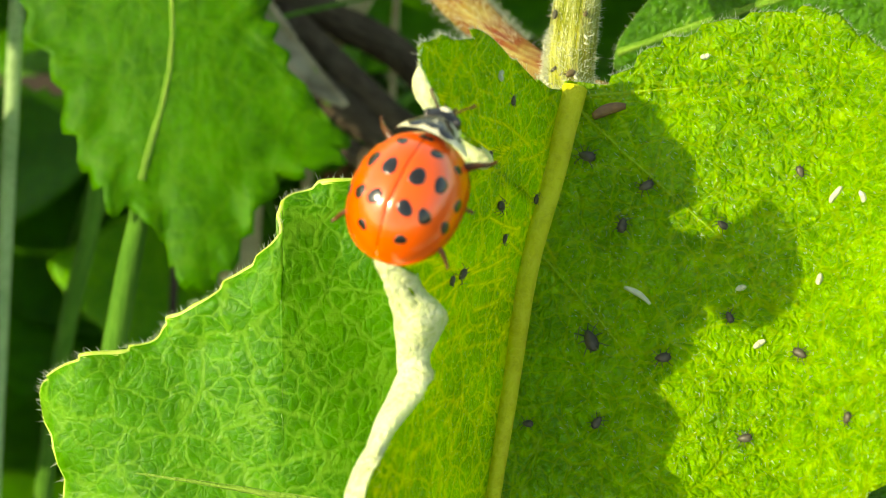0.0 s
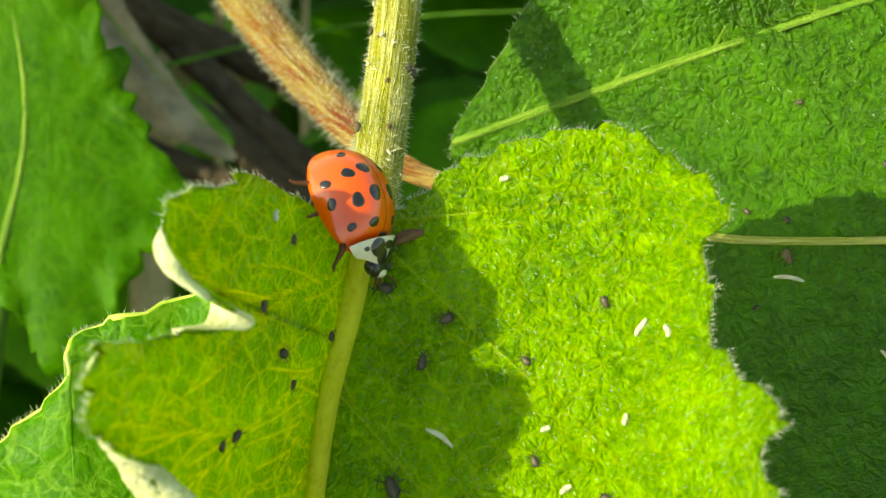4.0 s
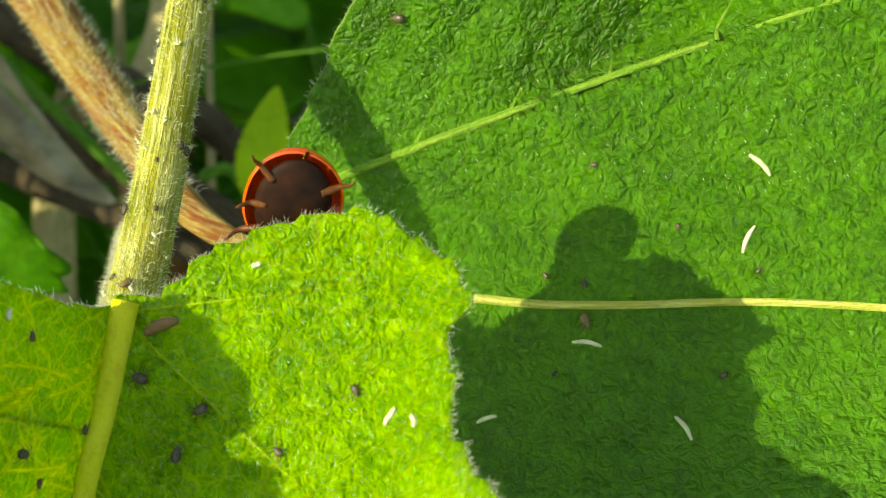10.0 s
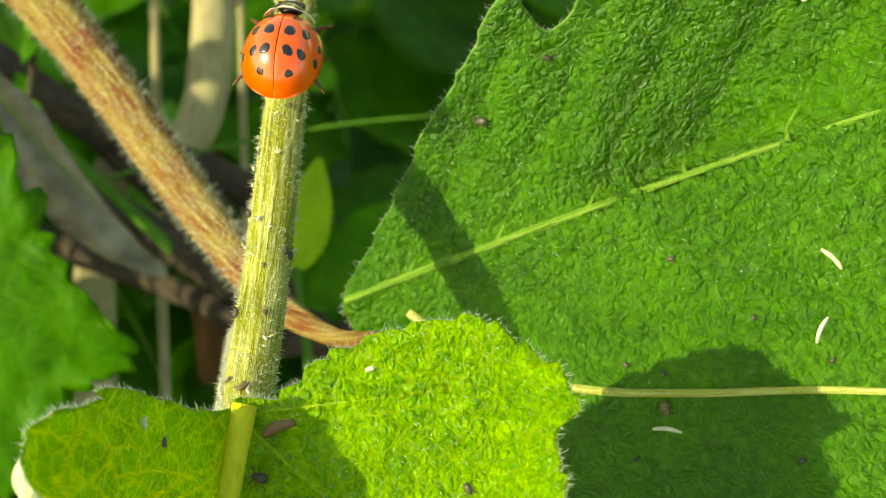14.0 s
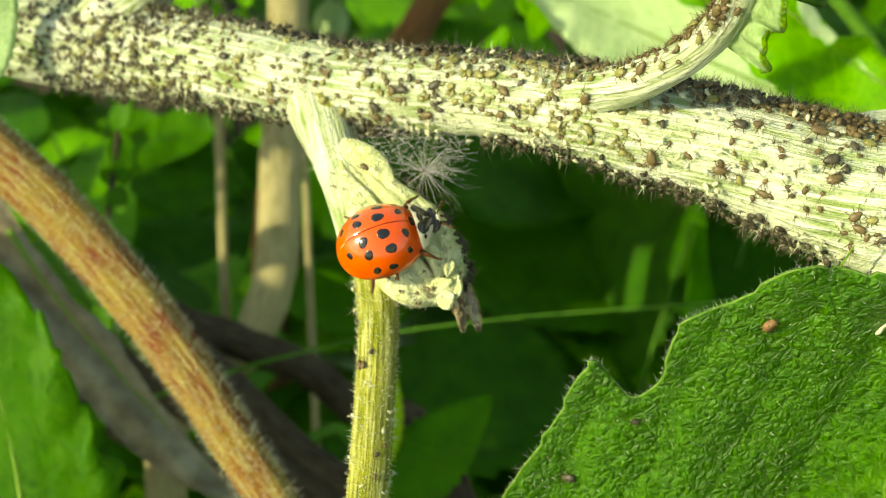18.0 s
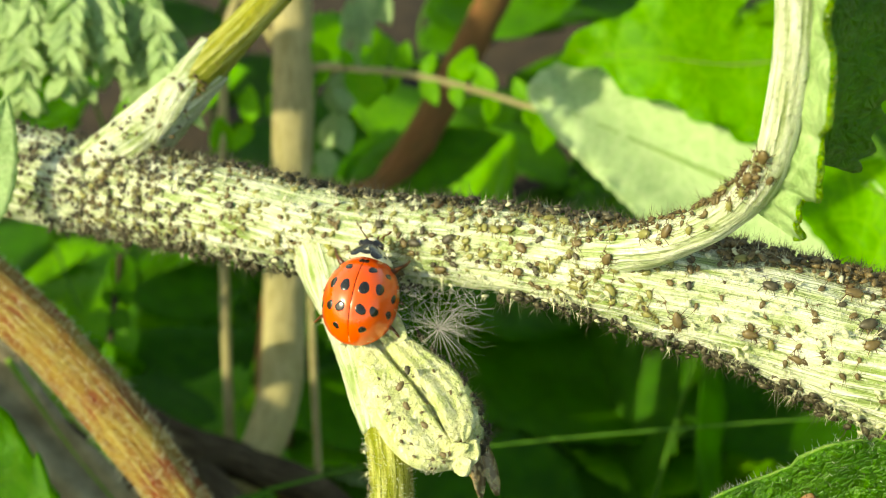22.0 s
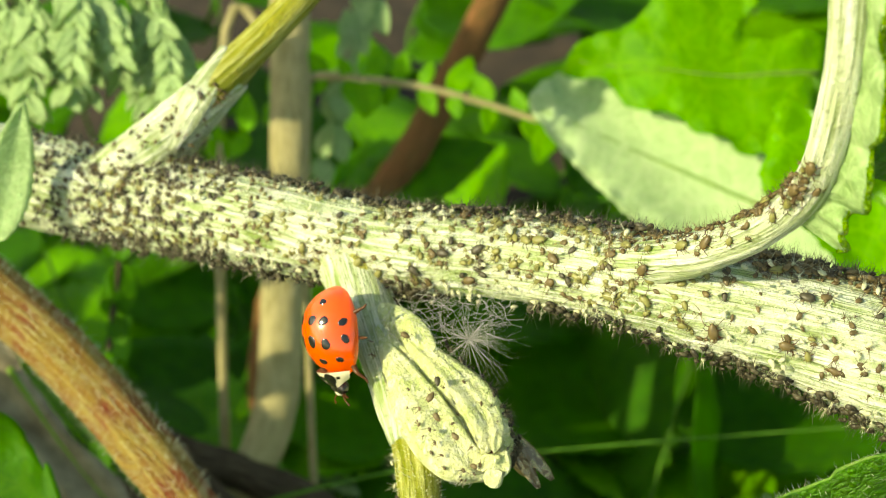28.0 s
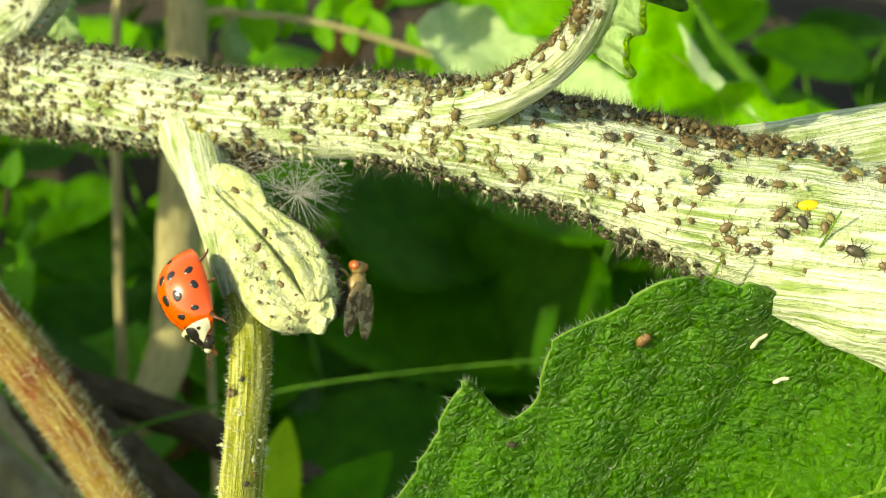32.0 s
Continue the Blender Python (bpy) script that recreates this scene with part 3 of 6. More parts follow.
SIDE = [(4.0, 18.3, 41.2, 1.4), (7.0, 15.2, 40.3, 1.6), (10.0, 11.3, 39.8, 1.35), (12.7, 6.6, 39.6, 1.05), (14.7, 2.2, 40.0, 0.9), (15.8, -1.5, 40.9, 0.9), (16.2, -4.5, 42.7, 0.9), (16.2, -8.4, 45.8, 0.85), (15.9, -11.0, 49.5, 0.85), (15.4, -13.0, 56.0, 0.85)]

plant = thing("flowering_weed", (100, 30, ground_at(100, 30)), "pale green downy weed with a thick aphid-covered branch and lime leaf", "plant")
branch = tube("branch", BRANCH, "branch", plant, "thick pale ribbed branch crowded with aphids", 200, sides=96, rib=0.016, ribs=23, rough=0.04)
tube("side_twig", [(-25.5, 39.0, 51.5, 1.6), (-22.5, 36.2, 53.4, 1.6), (-19.0, 33.8, 55.6, 1.6), (-16.0, 32.4, 58.0, 1.45), (-13.0, 31.6, 60.6, 1.2), (-9.0, 30.0, 64.0, 1.15), (-3.0, 26, 70.0, 1.1), (2, 20, 80, 1.0)], "petiole", plant, "yellow green side twig", 50, sides=20, rib=0.03)
tube("side_branch", SIDE, "branch", plant, "pale curved leaf stalk dotted with aphids", 60, sides=24, rib=0.03, rough=0.05)
tube("petiole", PETIOLE, "petiole", plant, "yellow green ribbed leaf stalk with downy edges", 90, sides=24, rib=0.045, ribs=7, rough=0.02)

tube("sheath", [(-8.4, 25.6, 45.2, 1.3), (-7.2, 24.0, 43.0, 2.1), (-6.3, 22.8, 40.8, 1.95), (-5.4, 21.8, 38.2, 1.65), (-4.6, 21.0, 35.6, 1.6), (-3.9, 20.5, 33.0, 1.55), (-3.5, 20.3, 31.4, 1.42)], "branch", plant, "pale sheath between branch and leaf stalk", 36, sides=22, rib=0.05, rough=0.08)
tube("fork", [(20, 11.0, 35.6, 2.2), (25, 10.5, 35.4, 2.3), (30, 9.5, 35.6, 2.4), (37, 8.5, 36.4, 2.6), (50, 6, 40, 2.8), (70, 0, 50, 2.6)], "branch", plant, "pale upper fork of the branch", 40, sides=24, rib=0.03, rough=0.06)
tube("node", [(22.0, 10.5, 32.2, 1.5), (25.5, 8.6, 29.8, 2.4), (29.0, 7.2, 28.0, 3.0), (32.0, 6.2, 26.6, 3.4), (37.0, 5.4, 24.0, 3.8)], "branch", plant, "swollen pale node", 30, sides=26, rib=0.03, rough=0.10)
tube("axil", [(-29.5, 42.0, 51.6, 2.2), (-26.0, 39.2, 52.3, 2.5), (-23.5, 36.9, 53.1, 2.4), (-21.0, 35.2, 54.5, 2.15), (-18.0, 33.5, 56.4, 1.8), (-15.6, 32.5, 58.3, 1.5)], "branch", plant, "pale flared base of the twig", 30, sides=24, rib=0.04, rough=0.07)


SKINS = {}


def stem_at(rows, s, angle, lift=0.0):
    """A place and the outward way on a tube's skin: s from 0 to 1, angle from the camera's side over the top."""
    key = tuple(rows[0])
    if key not in SKINS:
        SKINS[key] = spline(rows, 60)
    p = SKINS[key]
    k = s * 59
    i = min(int(k), 58)
    u = k - i
    x = p[i] * (1 - u) + p[i + 1] * u
    t = p[i + 1][:3] - p[i][:3]
    t /= np.linalg.norm(t)
    front = np.array((0, -1.0, 0))
    front -= t * (front @ t)
    front /= np.linalg.norm(front)
    top = np.cross(t, front)
    top *= 1 if top[2] > 0 else -1
    n = front * math.cos(angle) + top * math.sin(angle)
    return x[:3] + n * (x[3] + lift), n, t


def stem_hairs(rows, count, s0, s1, length, seed, parent, lo=-2.0, hi=2.0):
    """Short down over part of a tube."""
    rnd = random.Random(seed)
    roots = []
    for _ in range(count):
        p, n, _ = stem_at(rows, rnd.uniform(s0, s1), rnd.uniform(lo, hi))
        roots.append((p, n))
    return hairs("down", roots, parent, length, 0.045, seed, 0.6)


stem_hairs(PETIOLE, 3400, 0.0, 0.85, 0.34, 11, plant)
stem_hairs(PETIOLE, 900, 0.02, 0.22, 0.4, 12, plant, 1.0, 1.9)
stem_hairs(BRANCH, 5200, 0.13, 0.72, 0.36, 13, plant, -1.9, 1.9)

# the lime leaf that hangs from the petiole
FRONT_MID = [(5.0, -4.3), (2.6, -4.8), (0.6, -5.2), (-2.1, -5.7), (-4.8, -6.4), (-6.9, -6.8), (-9.6, -7.1), (-11.8, -7.3), (-18.0, -8.0), (-27.0, -8.6)]


def front_mid(z):
    zs, xs = zip(*FRONT_MID[::-1])
    return float(np.interp(z, zs, xs))


def front_depth(x, z):
    d = x - front_mid(z)
    y = 2.6 + 0.1 * min(z, 3.0)
    if d > 0:
        return y - 0.25 * d - 0.15 * max(0.0, min(d, 20.0) - 12.0) ** 2
    steep = float(np.interp(z, (-4.0, 3.0), (2.8, 1.9)))
    return y - steep * (math.sqrt(d * d + 1.2) - 1.1)


FRONT_LINE = [(-5.0, 2.9), (-6.2, 2.5), (-7.6, 3.1), (-8.8, 3.8), (-9.7, 3.85), (-10.6, 3.4), (-11.3, 3.4), (-11.8, 2.5), (-12.3, 1.1), (-11.9, 0.1), (-10.7, -0.8), (-11.0, -2.0), (-12.2, -2.6), (-13.2, -2.7), (-13.5, -4.0), (-13.6, -5.2), (-13.4, -6.3), (-13.0, -7.8), (-12.6, -9.5), (-12.5, -11.5), (-13.3, -13.7), (-14.0, -16.5), (-13.0, -21.5), (-8.6, -28.0), (-2.1, -26.6), (4.9, -20.6), (9.8, -13.8), (11.4, -9.8), (11.6, -8.4), (11.4, -6.6), (12.1, -5.4), (11.4, -4.5), (10.5, -3.3), (10.0, -1.9), (10.2, -0.2), (10.0, 1.3), (10.9, 2.5), (10.1, 4.4), (8.5, 5.5), (6.7, 6.7), (4.6, 6.6), (2.5, 6.2), (0.4, 5.4), (-1.2, 4.8), (-2.5, 3.5), (-3.8, 3.0)]
FRONT_ROLL = [0, 0, 0, 0, 0, 0.1, 0.3, 0.5, 1.6, 3.2, 3.6, 1.0, 0.1, 0.1, 0.3, 0.4, 0.9, 2.6, 3.6, 3.6, 2.8, 2.0, 1.0, 0] + [0] * 22
front = Blade((-2.0, -6.0), FRONT_LINE, front_depth, 0.42, 1.9, 480, 110, 1.0, FRONT_ROLL)
front_leaf = front.build("lime_leaf", ["young_leaf", "young_under"], plant, "lime green net-veined leaf with curled pale margin")
front.vein("midrib", [(front_mid(z), z) for z in np.linspace(2.7, -26, 14)], 0.64, 0.28, "vein", front_leaf, 0.2, 40, 12)
SIDE_VEINS = (
    ([(-5.2, 0.3), (-7.6, -0.6), (-9.2, -1.2), (-10.3, -0.9), (-11.2, 0.6)], 0.2),
    ([(-5.9, -3.2), (-7.8, -4.9), (-9.7, -6.9), (-11.0, -8.3), (-12.1, -9.2)], 0.22),
    ([(-6.9, -8.0), (-8.9, -11.4), (-10.8, -14.2), (-12.7, -16.6)], 0.2),
    ([(-4.5, 1.6), (-2.6, -0.2), (0.2, -2.7), (3.2, -5.3), (6.4, -8.1)], 0.16),
    ([(-4.3, 2.3), (-1.4, 2.6), (2.4, 3.0), (6.2, 3.5)], 0.14),
    ([(-6.5, -5.4), (-3.6, -8.4), (-0.6, -11.9), (3.2, -16.2)], 0.16),
    ([(-9.2, -1.2), (-9.9, -3.2), (-10.8, -4.4), (-12.1, -5.2)], 0.11),
    ([(-7.8, -4.9), (-8.0, -7.2), (-8.7, -9.3)], 0.1),
    ([(-9.7, -6.9), (-11.2, -6.4), (-12.5, -6.3)], 0.1),
)


def net_lines(b, veins, seed):
    """Side veins, the finer veins that leave them on either side, and the finest between those."""
    rnd = random.Random(seed)
    out = []

    def sprout(line, step, long, wide, deep):
        way = 1
        for k in range(3, len(line) - 1, step):
            d = line[k + 1] - line[k - 1]
            a = math.atan2(d[1], d[0]) + way * rnd.uniform(0.65, 1.15)
            l, bow = long * rnd.uniform(0.6, 1.3), rnd.uniform(-0.5, 0.5)
            q = [line[k] + l * t * np.array((math.cos(a + bow * t), math.sin(a + bow * t))) for t in (0, 0.35, 0.7, 1.0)]
            way = -way
            if all(b.holds(*p) for p in q):
                out.append((q, wide))
                if deep:
                    sprout(spline(q, 16), 4, long * 0.5, wide * 0.7, False)

    for pts, r in veins:
        out.append((pts, r * 0.55))
        if r > 0.17 or len(pts) < 4:
            sprout(spline(pts, 40), 5, 2.0, 0.04, False)
    return out


front.draw_veins(net_lines(front, SIDE_VEINS, 71))
for pts, r in SIDE_VEINS[3:6]:
    front.vein("side_vein", pts, r * 0.6, r * 0.25, "soft_vein", front_leaf, 0.06)
front.margin(front_leaf, 0.04, "young_leaf", "thin downy leaf margin")
hairs("margin_hairs", front.rim * 3, front_leaf, 0.42, 0.04, 3, 0.8)


def leaf_down(b, count, x0, x1, z0, z1, length, seed, parent):
    """Short silvery hairs over part of a blade."""
    rnd = random.Random(seed)
    roots = []
    for _ in range(count):
        x, z = rnd.uniform(x0, x1), rnd.uniform(z0, z1)
        p, n = b.at(x, z, 0.1)
        if b.holds(x, z):
            roots.append((p, n + np.array((0.4, 0, -0.5))))
    hairs("down", roots, parent, length, 0.035, seed, 0.5)


leaf_down(front, 2600, -5, 13, -16, 7, 0.32, 21, front_leaf)


# the large leaf behind it, on its rusty stalk
def back_mid(x):
    return 8.2 + 0.345 * x - 0.0012 * x * x


def back_depth(x, z):
    h = z - back_mid(x)
    y = 22.6 - 0.42 * x + 0.0012 * x * x
    if h > 0:
        rib = abs(math.sin(math.pi * (x - 0.55 * h - 3.0) / 5.5))
        fold = 4.4 * math.exp(-(((x - 20.5 - 0.45 * h) / 6.0) ** 2)) * min(1.0, h / 2 + 0.4) * max(0.0, 1.0 - h / 12.0)
        return y + fold - 0.042 * h * h - 0.55 * rib**0.7 * min(1.0, h / 3)
    crease = 1.9 - back_mid(x)
    g = min(0.0, h) / min(crease, -1e-3)
    if g < 1:
        return y + 1.1 * math.sin(g * math.pi) * 0.6 + 0.6 * g
    return y + 0.6 - 0.09 * (1.9 - z) - 0.028 * (1.9 - z) ** 2


BACK_LINE = [(-1.0, 8.0), (1.9, 13.1), (4.2, 17.5), (7.0, 21.6), (9.0, 24.7), (11.3, 22.7), (12.9, 23.8), (13.6, 26.3), (16.2, 27.5), (19.9, 29.0), (23.6, 28.4), (29, 27), (36, 24), (44, 18), (46, 10), (43, 0), (37, -9), (28, -16), (18, -19), (9, -17), (4, -10), (1.5, 0), (-0.2, 5)]
back_plant = thing("broad_leaf_plant", (-120, 180, ground_at(-120, 180)), "broad dark green leaf on a rusty brown stalk", "plant")
blade = Blade((20.0, 6.0), BACK_LINE, back_depth, 0.3, 3.4, 300, 40, 4.0)
back_leaf = blade.build("broad_leaf", ["old_leaf", "old_under"], back_plant, "broad glossy wrinkled dark green leaf", 0.3)
blade.vein("midrib", [(x, back_mid(x)) for x in np.linspace(-1.0, 44, 12)], 0.30, 0.12, "leaf_rib", back_leaf, 0.02, 40, 10)
blade.vein("side_vein", [(3, 7.0), (8, 3.2), (14, 2.0), (20, 1.8), (28, 1.9), (40, 1.0)], 0.3, 0.2, "midrib", back_leaf, 0.12, 36, 10)
for k in range(7):
    ribs = [(3.0 + 5.5 * k + 0.55 * h, back_mid(3.0 + 5.5 * k + 0.55 * h) + h) for h in np.linspace(0, 15.5 - abs(k - 2.5) * 1.6, 7)]
    blade.vein("side_vein", ribs, 0.15, 0.05, "leaf_rib", back_leaf, 0.06)
for x0, x1, z1 in ((14, 20.0, -14), (22, 29, -12), (30, 38, -6)):
    blade.vein("side_vein", [(x0, 1.9), (x0 * 0.5 + x1 * 0.5, 1.9 * 0.6 + z1 * 0.4), (x1, z1)], 0.13, 0.05, "leaf_rib", back_leaf, 0.03)
blade.margin(back_leaf, 0.09, "old_under")
hairs("margin_hairs", blade.rim * 3, back_leaf, 0.5, 0.04, 5, 0.8)
leaf_down(blade, 2600, 0, 32, 8, 29, 0.36, 22, back_leaf)
RUST = [(1.6, 22.6, 5.4, 0.35), (-2.2, 24.6, 5.6, 0.65), (-6.9, 30.4, 8.4, 1.15), (-11.8, 38.1, 13.7, 1.6), (-17, 43.9, 20.2, 1.85), (-22.8, 48.6, 28.0, 2.1), (-29.9, 52.5, 36.4, 2.35), (-38.6, 55.8, 45.0, 2.5), (-49.6, 59.1, 53.0, 2.6), (-75, 75, 60, 2.8), (-100, 110, 40, 3.2), (-116, 160, -40, 3.8), (-120, 180, ground_at(-120, 180) - 3, 4)]
tube("stalk", RUST, "rust_stem", back_plant, "rusty brown downy leaf stalk", 110, sides=22, rib=0.06, ribs=6, rough=0.05)


stem_hairs(RUST, 3000, 0.17, 0.62, 0.75, 14, back_plant)


# ---- ladybird ----
def dome(u, w, hlen=2.68, wid=2.26, high=2.25):
    """The shell's skin in the beetle's own millimetres: x ahead, y to the left, z up. u: along, w: across, each -1 to 1."""
    edge = math.sqrt(max(0.0, 1 - abs(u) ** 2.3))
    x = u * hlen
    y = w * wid * edge
    r = min(1.0, math.sqrt(u * u + (w * edge) ** 2))
    z = 0.42 + high * max(0.0, 1 - r**2.25) ** 0.62 * (1 - 0.06 * u)
    return np.array((x, y, z))


def local_piece(name, verts, faces, material, parent, label=""):
    ob = new(name, mesh_of(name, np.asarray(verts, float) * 0.001, faces))
    ob.data.materials.append(M[material])
    ob.parent = parent
    return tagged(ob, label)


def grid_faces(rows, cols):
    return [(i * cols + j, i * cols + j + 1, (i + 1) * cols + j + 1, (i + 1) * cols + j) for i in range(rows - 1) for j in range(cols - 1)]


def ball(c, r, rings=8, sides=12):
    """An ellipsoid's vertices and faces."""
    v = [(c[0], c[1], c[2] + r[2])]
    for i in range(1, rings):
        for j in range(sides):
            a, b = math.pi * i / rings, 2 * math.pi * j / sides
            v.append((c[0] + r[0] * math.sin(a) * math.cos(b), c[1] + r[1] * math.sin(a) * math.sin(b), c[2] + r[2] * math.cos(a)))
    v.append((c[0], c[1], c[2] - r[2]))
    f = [(0, 1 + j, 1 + (j + 1) % sides) for j in range(sides)]
    for i in range(rings - 2):
        for j in range(sides):
            a, b = 1 + i * sides + j, 1 + i * sides + (j + 1) % sides
            f.append((a, a + sides, b + sides, b))
    last = 1 + (rings - 2) * sides
    f += [(last + j, len(v) - 1, last + (j + 1) % sides) for j in range(sides)]
    return v, f


def build_ladybird():
    bug = new("ladybird")
    bug.empty_display_size = 0.002
    tagged(bug, "glossy orange ladybird beetle with many black spots", "ladybird")
    for side in (1, -1):
        verts = []
        us = np.sin(np.linspace(-math.pi / 2, math.pi / 2, 37))
        ws = np.linspace(0.012, 1, 19)
        for u in us:
            for w in ws:
                p = dome(u * 0.999, w)
                if w < 0.05:
                    p[2] -= 0.03
                verts.append((p[0], side * p[1], p[2]))
        rim = []
        for u in us:
            p = dome(u * 0.999, 1.0)
            rim.append((p[0] * 0.97, side * p[1] * 0.95, p[2] - 0.12))
        faces = grid_faces(37, 19)
        off = len(verts)
        verts += rim
        faces += [(k * 19 + 18, off + k, off + k + 1, (k + 1) * 19 + 18) for k in range(36)]
        if side > 0:
            faces = [f[::-1] for f in faces]
        wing = local_piece("wing_case", verts, faces, "shell", bug, "glossy orange spotted wing case")
        for u0, w0, size in ((0.80, 0.10, 0.20), (0.60, 0.38, 0.27), (0.56, 0.80, 0.23), (0.15, 0.25, 0.38), (0.20, 0.62, 0.35), (0.10, 0.92, 0.28), (-0.32, 0.28, 0.34), (-0.30, 0.60, 0.32), (-0.26, 0.90, 0.28), (-0.70, 0.46, 0.25)):
            sv, sf = [], []
            su = np.linalg.norm(dome(min(u0 + 0.05, 0.99), w0) - dome(u0 - 0.05, w0)) / 0.1
            sw = np.linalg.norm(dome(u0, min(w0 + 0.05, 0.999)) - dome(u0, w0 - 0.05)) / (min(w0 + 0.05, 0.999) - w0 + 0.05)
            for ring, lift in ((0.0, 0.018), (0.6, 0.016), (0.95, 0.010), (1.05, -0.02)):
                for j in range(16):
                    a = 2 * math.pi * j / 16
                    q = 0.92 * size * ring * (1 + 0.12 * math.sin(2 * a + u0 * 9) + 0.06 * math.sin(3 * a + w0 * 7))
                    u = u0 + q * math.cos(a) / su
                    w = w0 + q * math.sin(a) / sw
                    p = dome(max(-0.995, min(0.995, u)), max(0.0, min(1.0, w)))
                    away = p - np.array((0, 0, 0.2))
                    p = p + away / np.linalg.norm(away) * lift
                    sv.append((p[0], side * p[1], p[2]))
            for i in range(3):
                for j in range(16):
                    f = (i * 16 + j, (i + 1) * 16 + j, (i + 1) * 16 + (j + 1) % 16, i * 16 + (j + 1) % 16)
                    sf.append(f if side > 0 else f[::-1])
            local_piece("spot", sv, sf, "black", wing, "black spot")
    v, f = ball((0.1, 0, 0.52), (2.35, 1.75, 0.42), 10, 24)
    local_piece("belly", v, f, "belly", bug, "dark brown belly")
    # the shield behind the head
    sv = []
    for i in range(13):
        a = i / 12
        for j in range(25):
            b = -1 + j / 12
            half = 1.50 - 0.38 * a**2.2
            x = 2.20 + 1.12 * a - 0.58 * a * b * b + 0.12 * (1 - a) * (1 - b * b)
            z = 0.5 + (1.45 - 0.75 * a * a) * math.sqrt(max(0.0, 1 - b * b * 0.98)) * (1 - 0.25 * a)
            sv.append((x, b * half, z))
    shield = local_piece("shield", sv, grid_faces(13, 25), "cream", bug, "cream neck shield with black marks")
    for cx, cy, rx, ry in ((0.34, 0.0, 0.16, 0.30), (0.74, 0.30, 0.30, 0.28), (0.74, -0.30, 0.30, 0.28), (0.40, 0.58, 0.38, 0.32), (0.40, -0.58, 0.38, 0.32), (0.90, 0.0, 0.10, 0.20), (0.46, 1.02, 0.12, 0.09), (0.46, -1.02, 0.12, 0.09)):
        mv, mf = [], []
        for ring in (0.0, 0.6, 1.0):
            for j in range(14):
                an = 2 * math.pi * j / 14
                a, b = cx + rx * ring * math.cos(an), cy / 1.35 + ry / 1.35 * ring * math.sin(an)
                a = max(0.0, min(1.0, a))
                half = 1.50 - 0.38 * a**2.2
                x = 2.20 + 1.12 * a - 0.58 * a * b * b + 0.12 * (1 - a) * (1 - b * b)
                z = 0.5 + (1.45 - 0.75 * a * a) * math.sqrt(max(0.0, 1 - b * b * 0.98)) * (1 - 0.25 * a)
                mv.append((x + 0.012, b * half * 1.004, z + (0.03 if ring < 1 else 0.012)))
        for i in range(2):
            for j in range(14):
                mf.append((i * 14 + j, (i + 1) * 14 + j, (i + 1) * 14 + (j + 1) % 14, i * 14 + (j + 1) % 14))
        local_piece("mark", mv, mf, "black", shield, "black mark")
    v, f = ball((3.26, 0, 0.62), (0.50, 0.78, 0.42), 10, 16)
    head = local_piece("head", v, f, "black", bug, "black head with pale face")
    v, f = ball((3.54, 0, 0.70), (0.28, 0.34, 0.26), 8, 12)
    local_piece("face", v, f, "cream", head, "cream face patch")
    for s in (1, -1):
        v, f = ball((3.34, 0.62 * s, 0.76), (0.20, 0.17, 0.20), 8, 10)
        local_piece("eye", v, f, "black", head, "glossy black eye")
        v, f, _ = tube_of(spline([(3.65, 0.30 * s, 0.60, 0.05), (3.95, 0.62 * s, 0.72, 0.045), (4.18, 0.85 * s, 0.64, 0.045), (4.32, 0.92 * s, 0.56, 0.08)], 12), 6)
        local_piece("antenna", v, f, "leg", head, "short brown antenna")
        v, f, _ = tube_of(spline([(3.68, 0.14 * s, 0.46, 0.06), (3.85, 0.22 * s, 0.42, 0.06), (3.95, 0.2 * s, 0.28, 0.09)], 8), 6)
        local_piece("feeler", v, f, "leg", head)
    legs = []
    for k, (x, sweep) in enumerate(((1.7, 0.75), (0.4, 0.1), (-0.9, -0.7))):
        for s in (1, -1):
            leg = new("leg")
            leg.parent, leg.location = bug, (x * 0.001, s * 0.0011, 0.00035)
            rows = [(0, 0, 0, 0.2), (0.3 * sweep, s * 0.45, 0.05, 0.19), (0.6 * sweep, s * 0.8, 0.06, 0.14), (0.85 * sweep, s * 1.05, -0.12, 0.10), (1.1 * sweep, s * 1.22, -0.34, 0.08), (1.4 * sweep, s * 1.38, -0.42, 0.05)]
            v, f, _ = tube_of(spline(rows, 20), 8)
            leg.empty_display_size = 0.001
            local_piece("limb", v, f, "leg", leg, "brown jointed leg")
            legs.append((leg, k, s))
    return bug, legs


ladybird, ladybird_legs = build_ladybird()


# ---- bud ----
BUD_LINE = [(-5.4, 20.6, 38.8, 0.9), (-4.4, 19.6, 37.2, 1.6), (-3.2, 18.9, 35.6, 2.15), (-2.0, 18.5, 33.8, 2.45), (-0.9, 18.1, 32.2, 2.6), (-0.1, 17.9, 30.9, 2.55), (0.5, 17.7, 29.9, 2.2), (0.8, 17.6, 29.3, 1.6), (0.95, 17.5, 28.95, 0.8)]


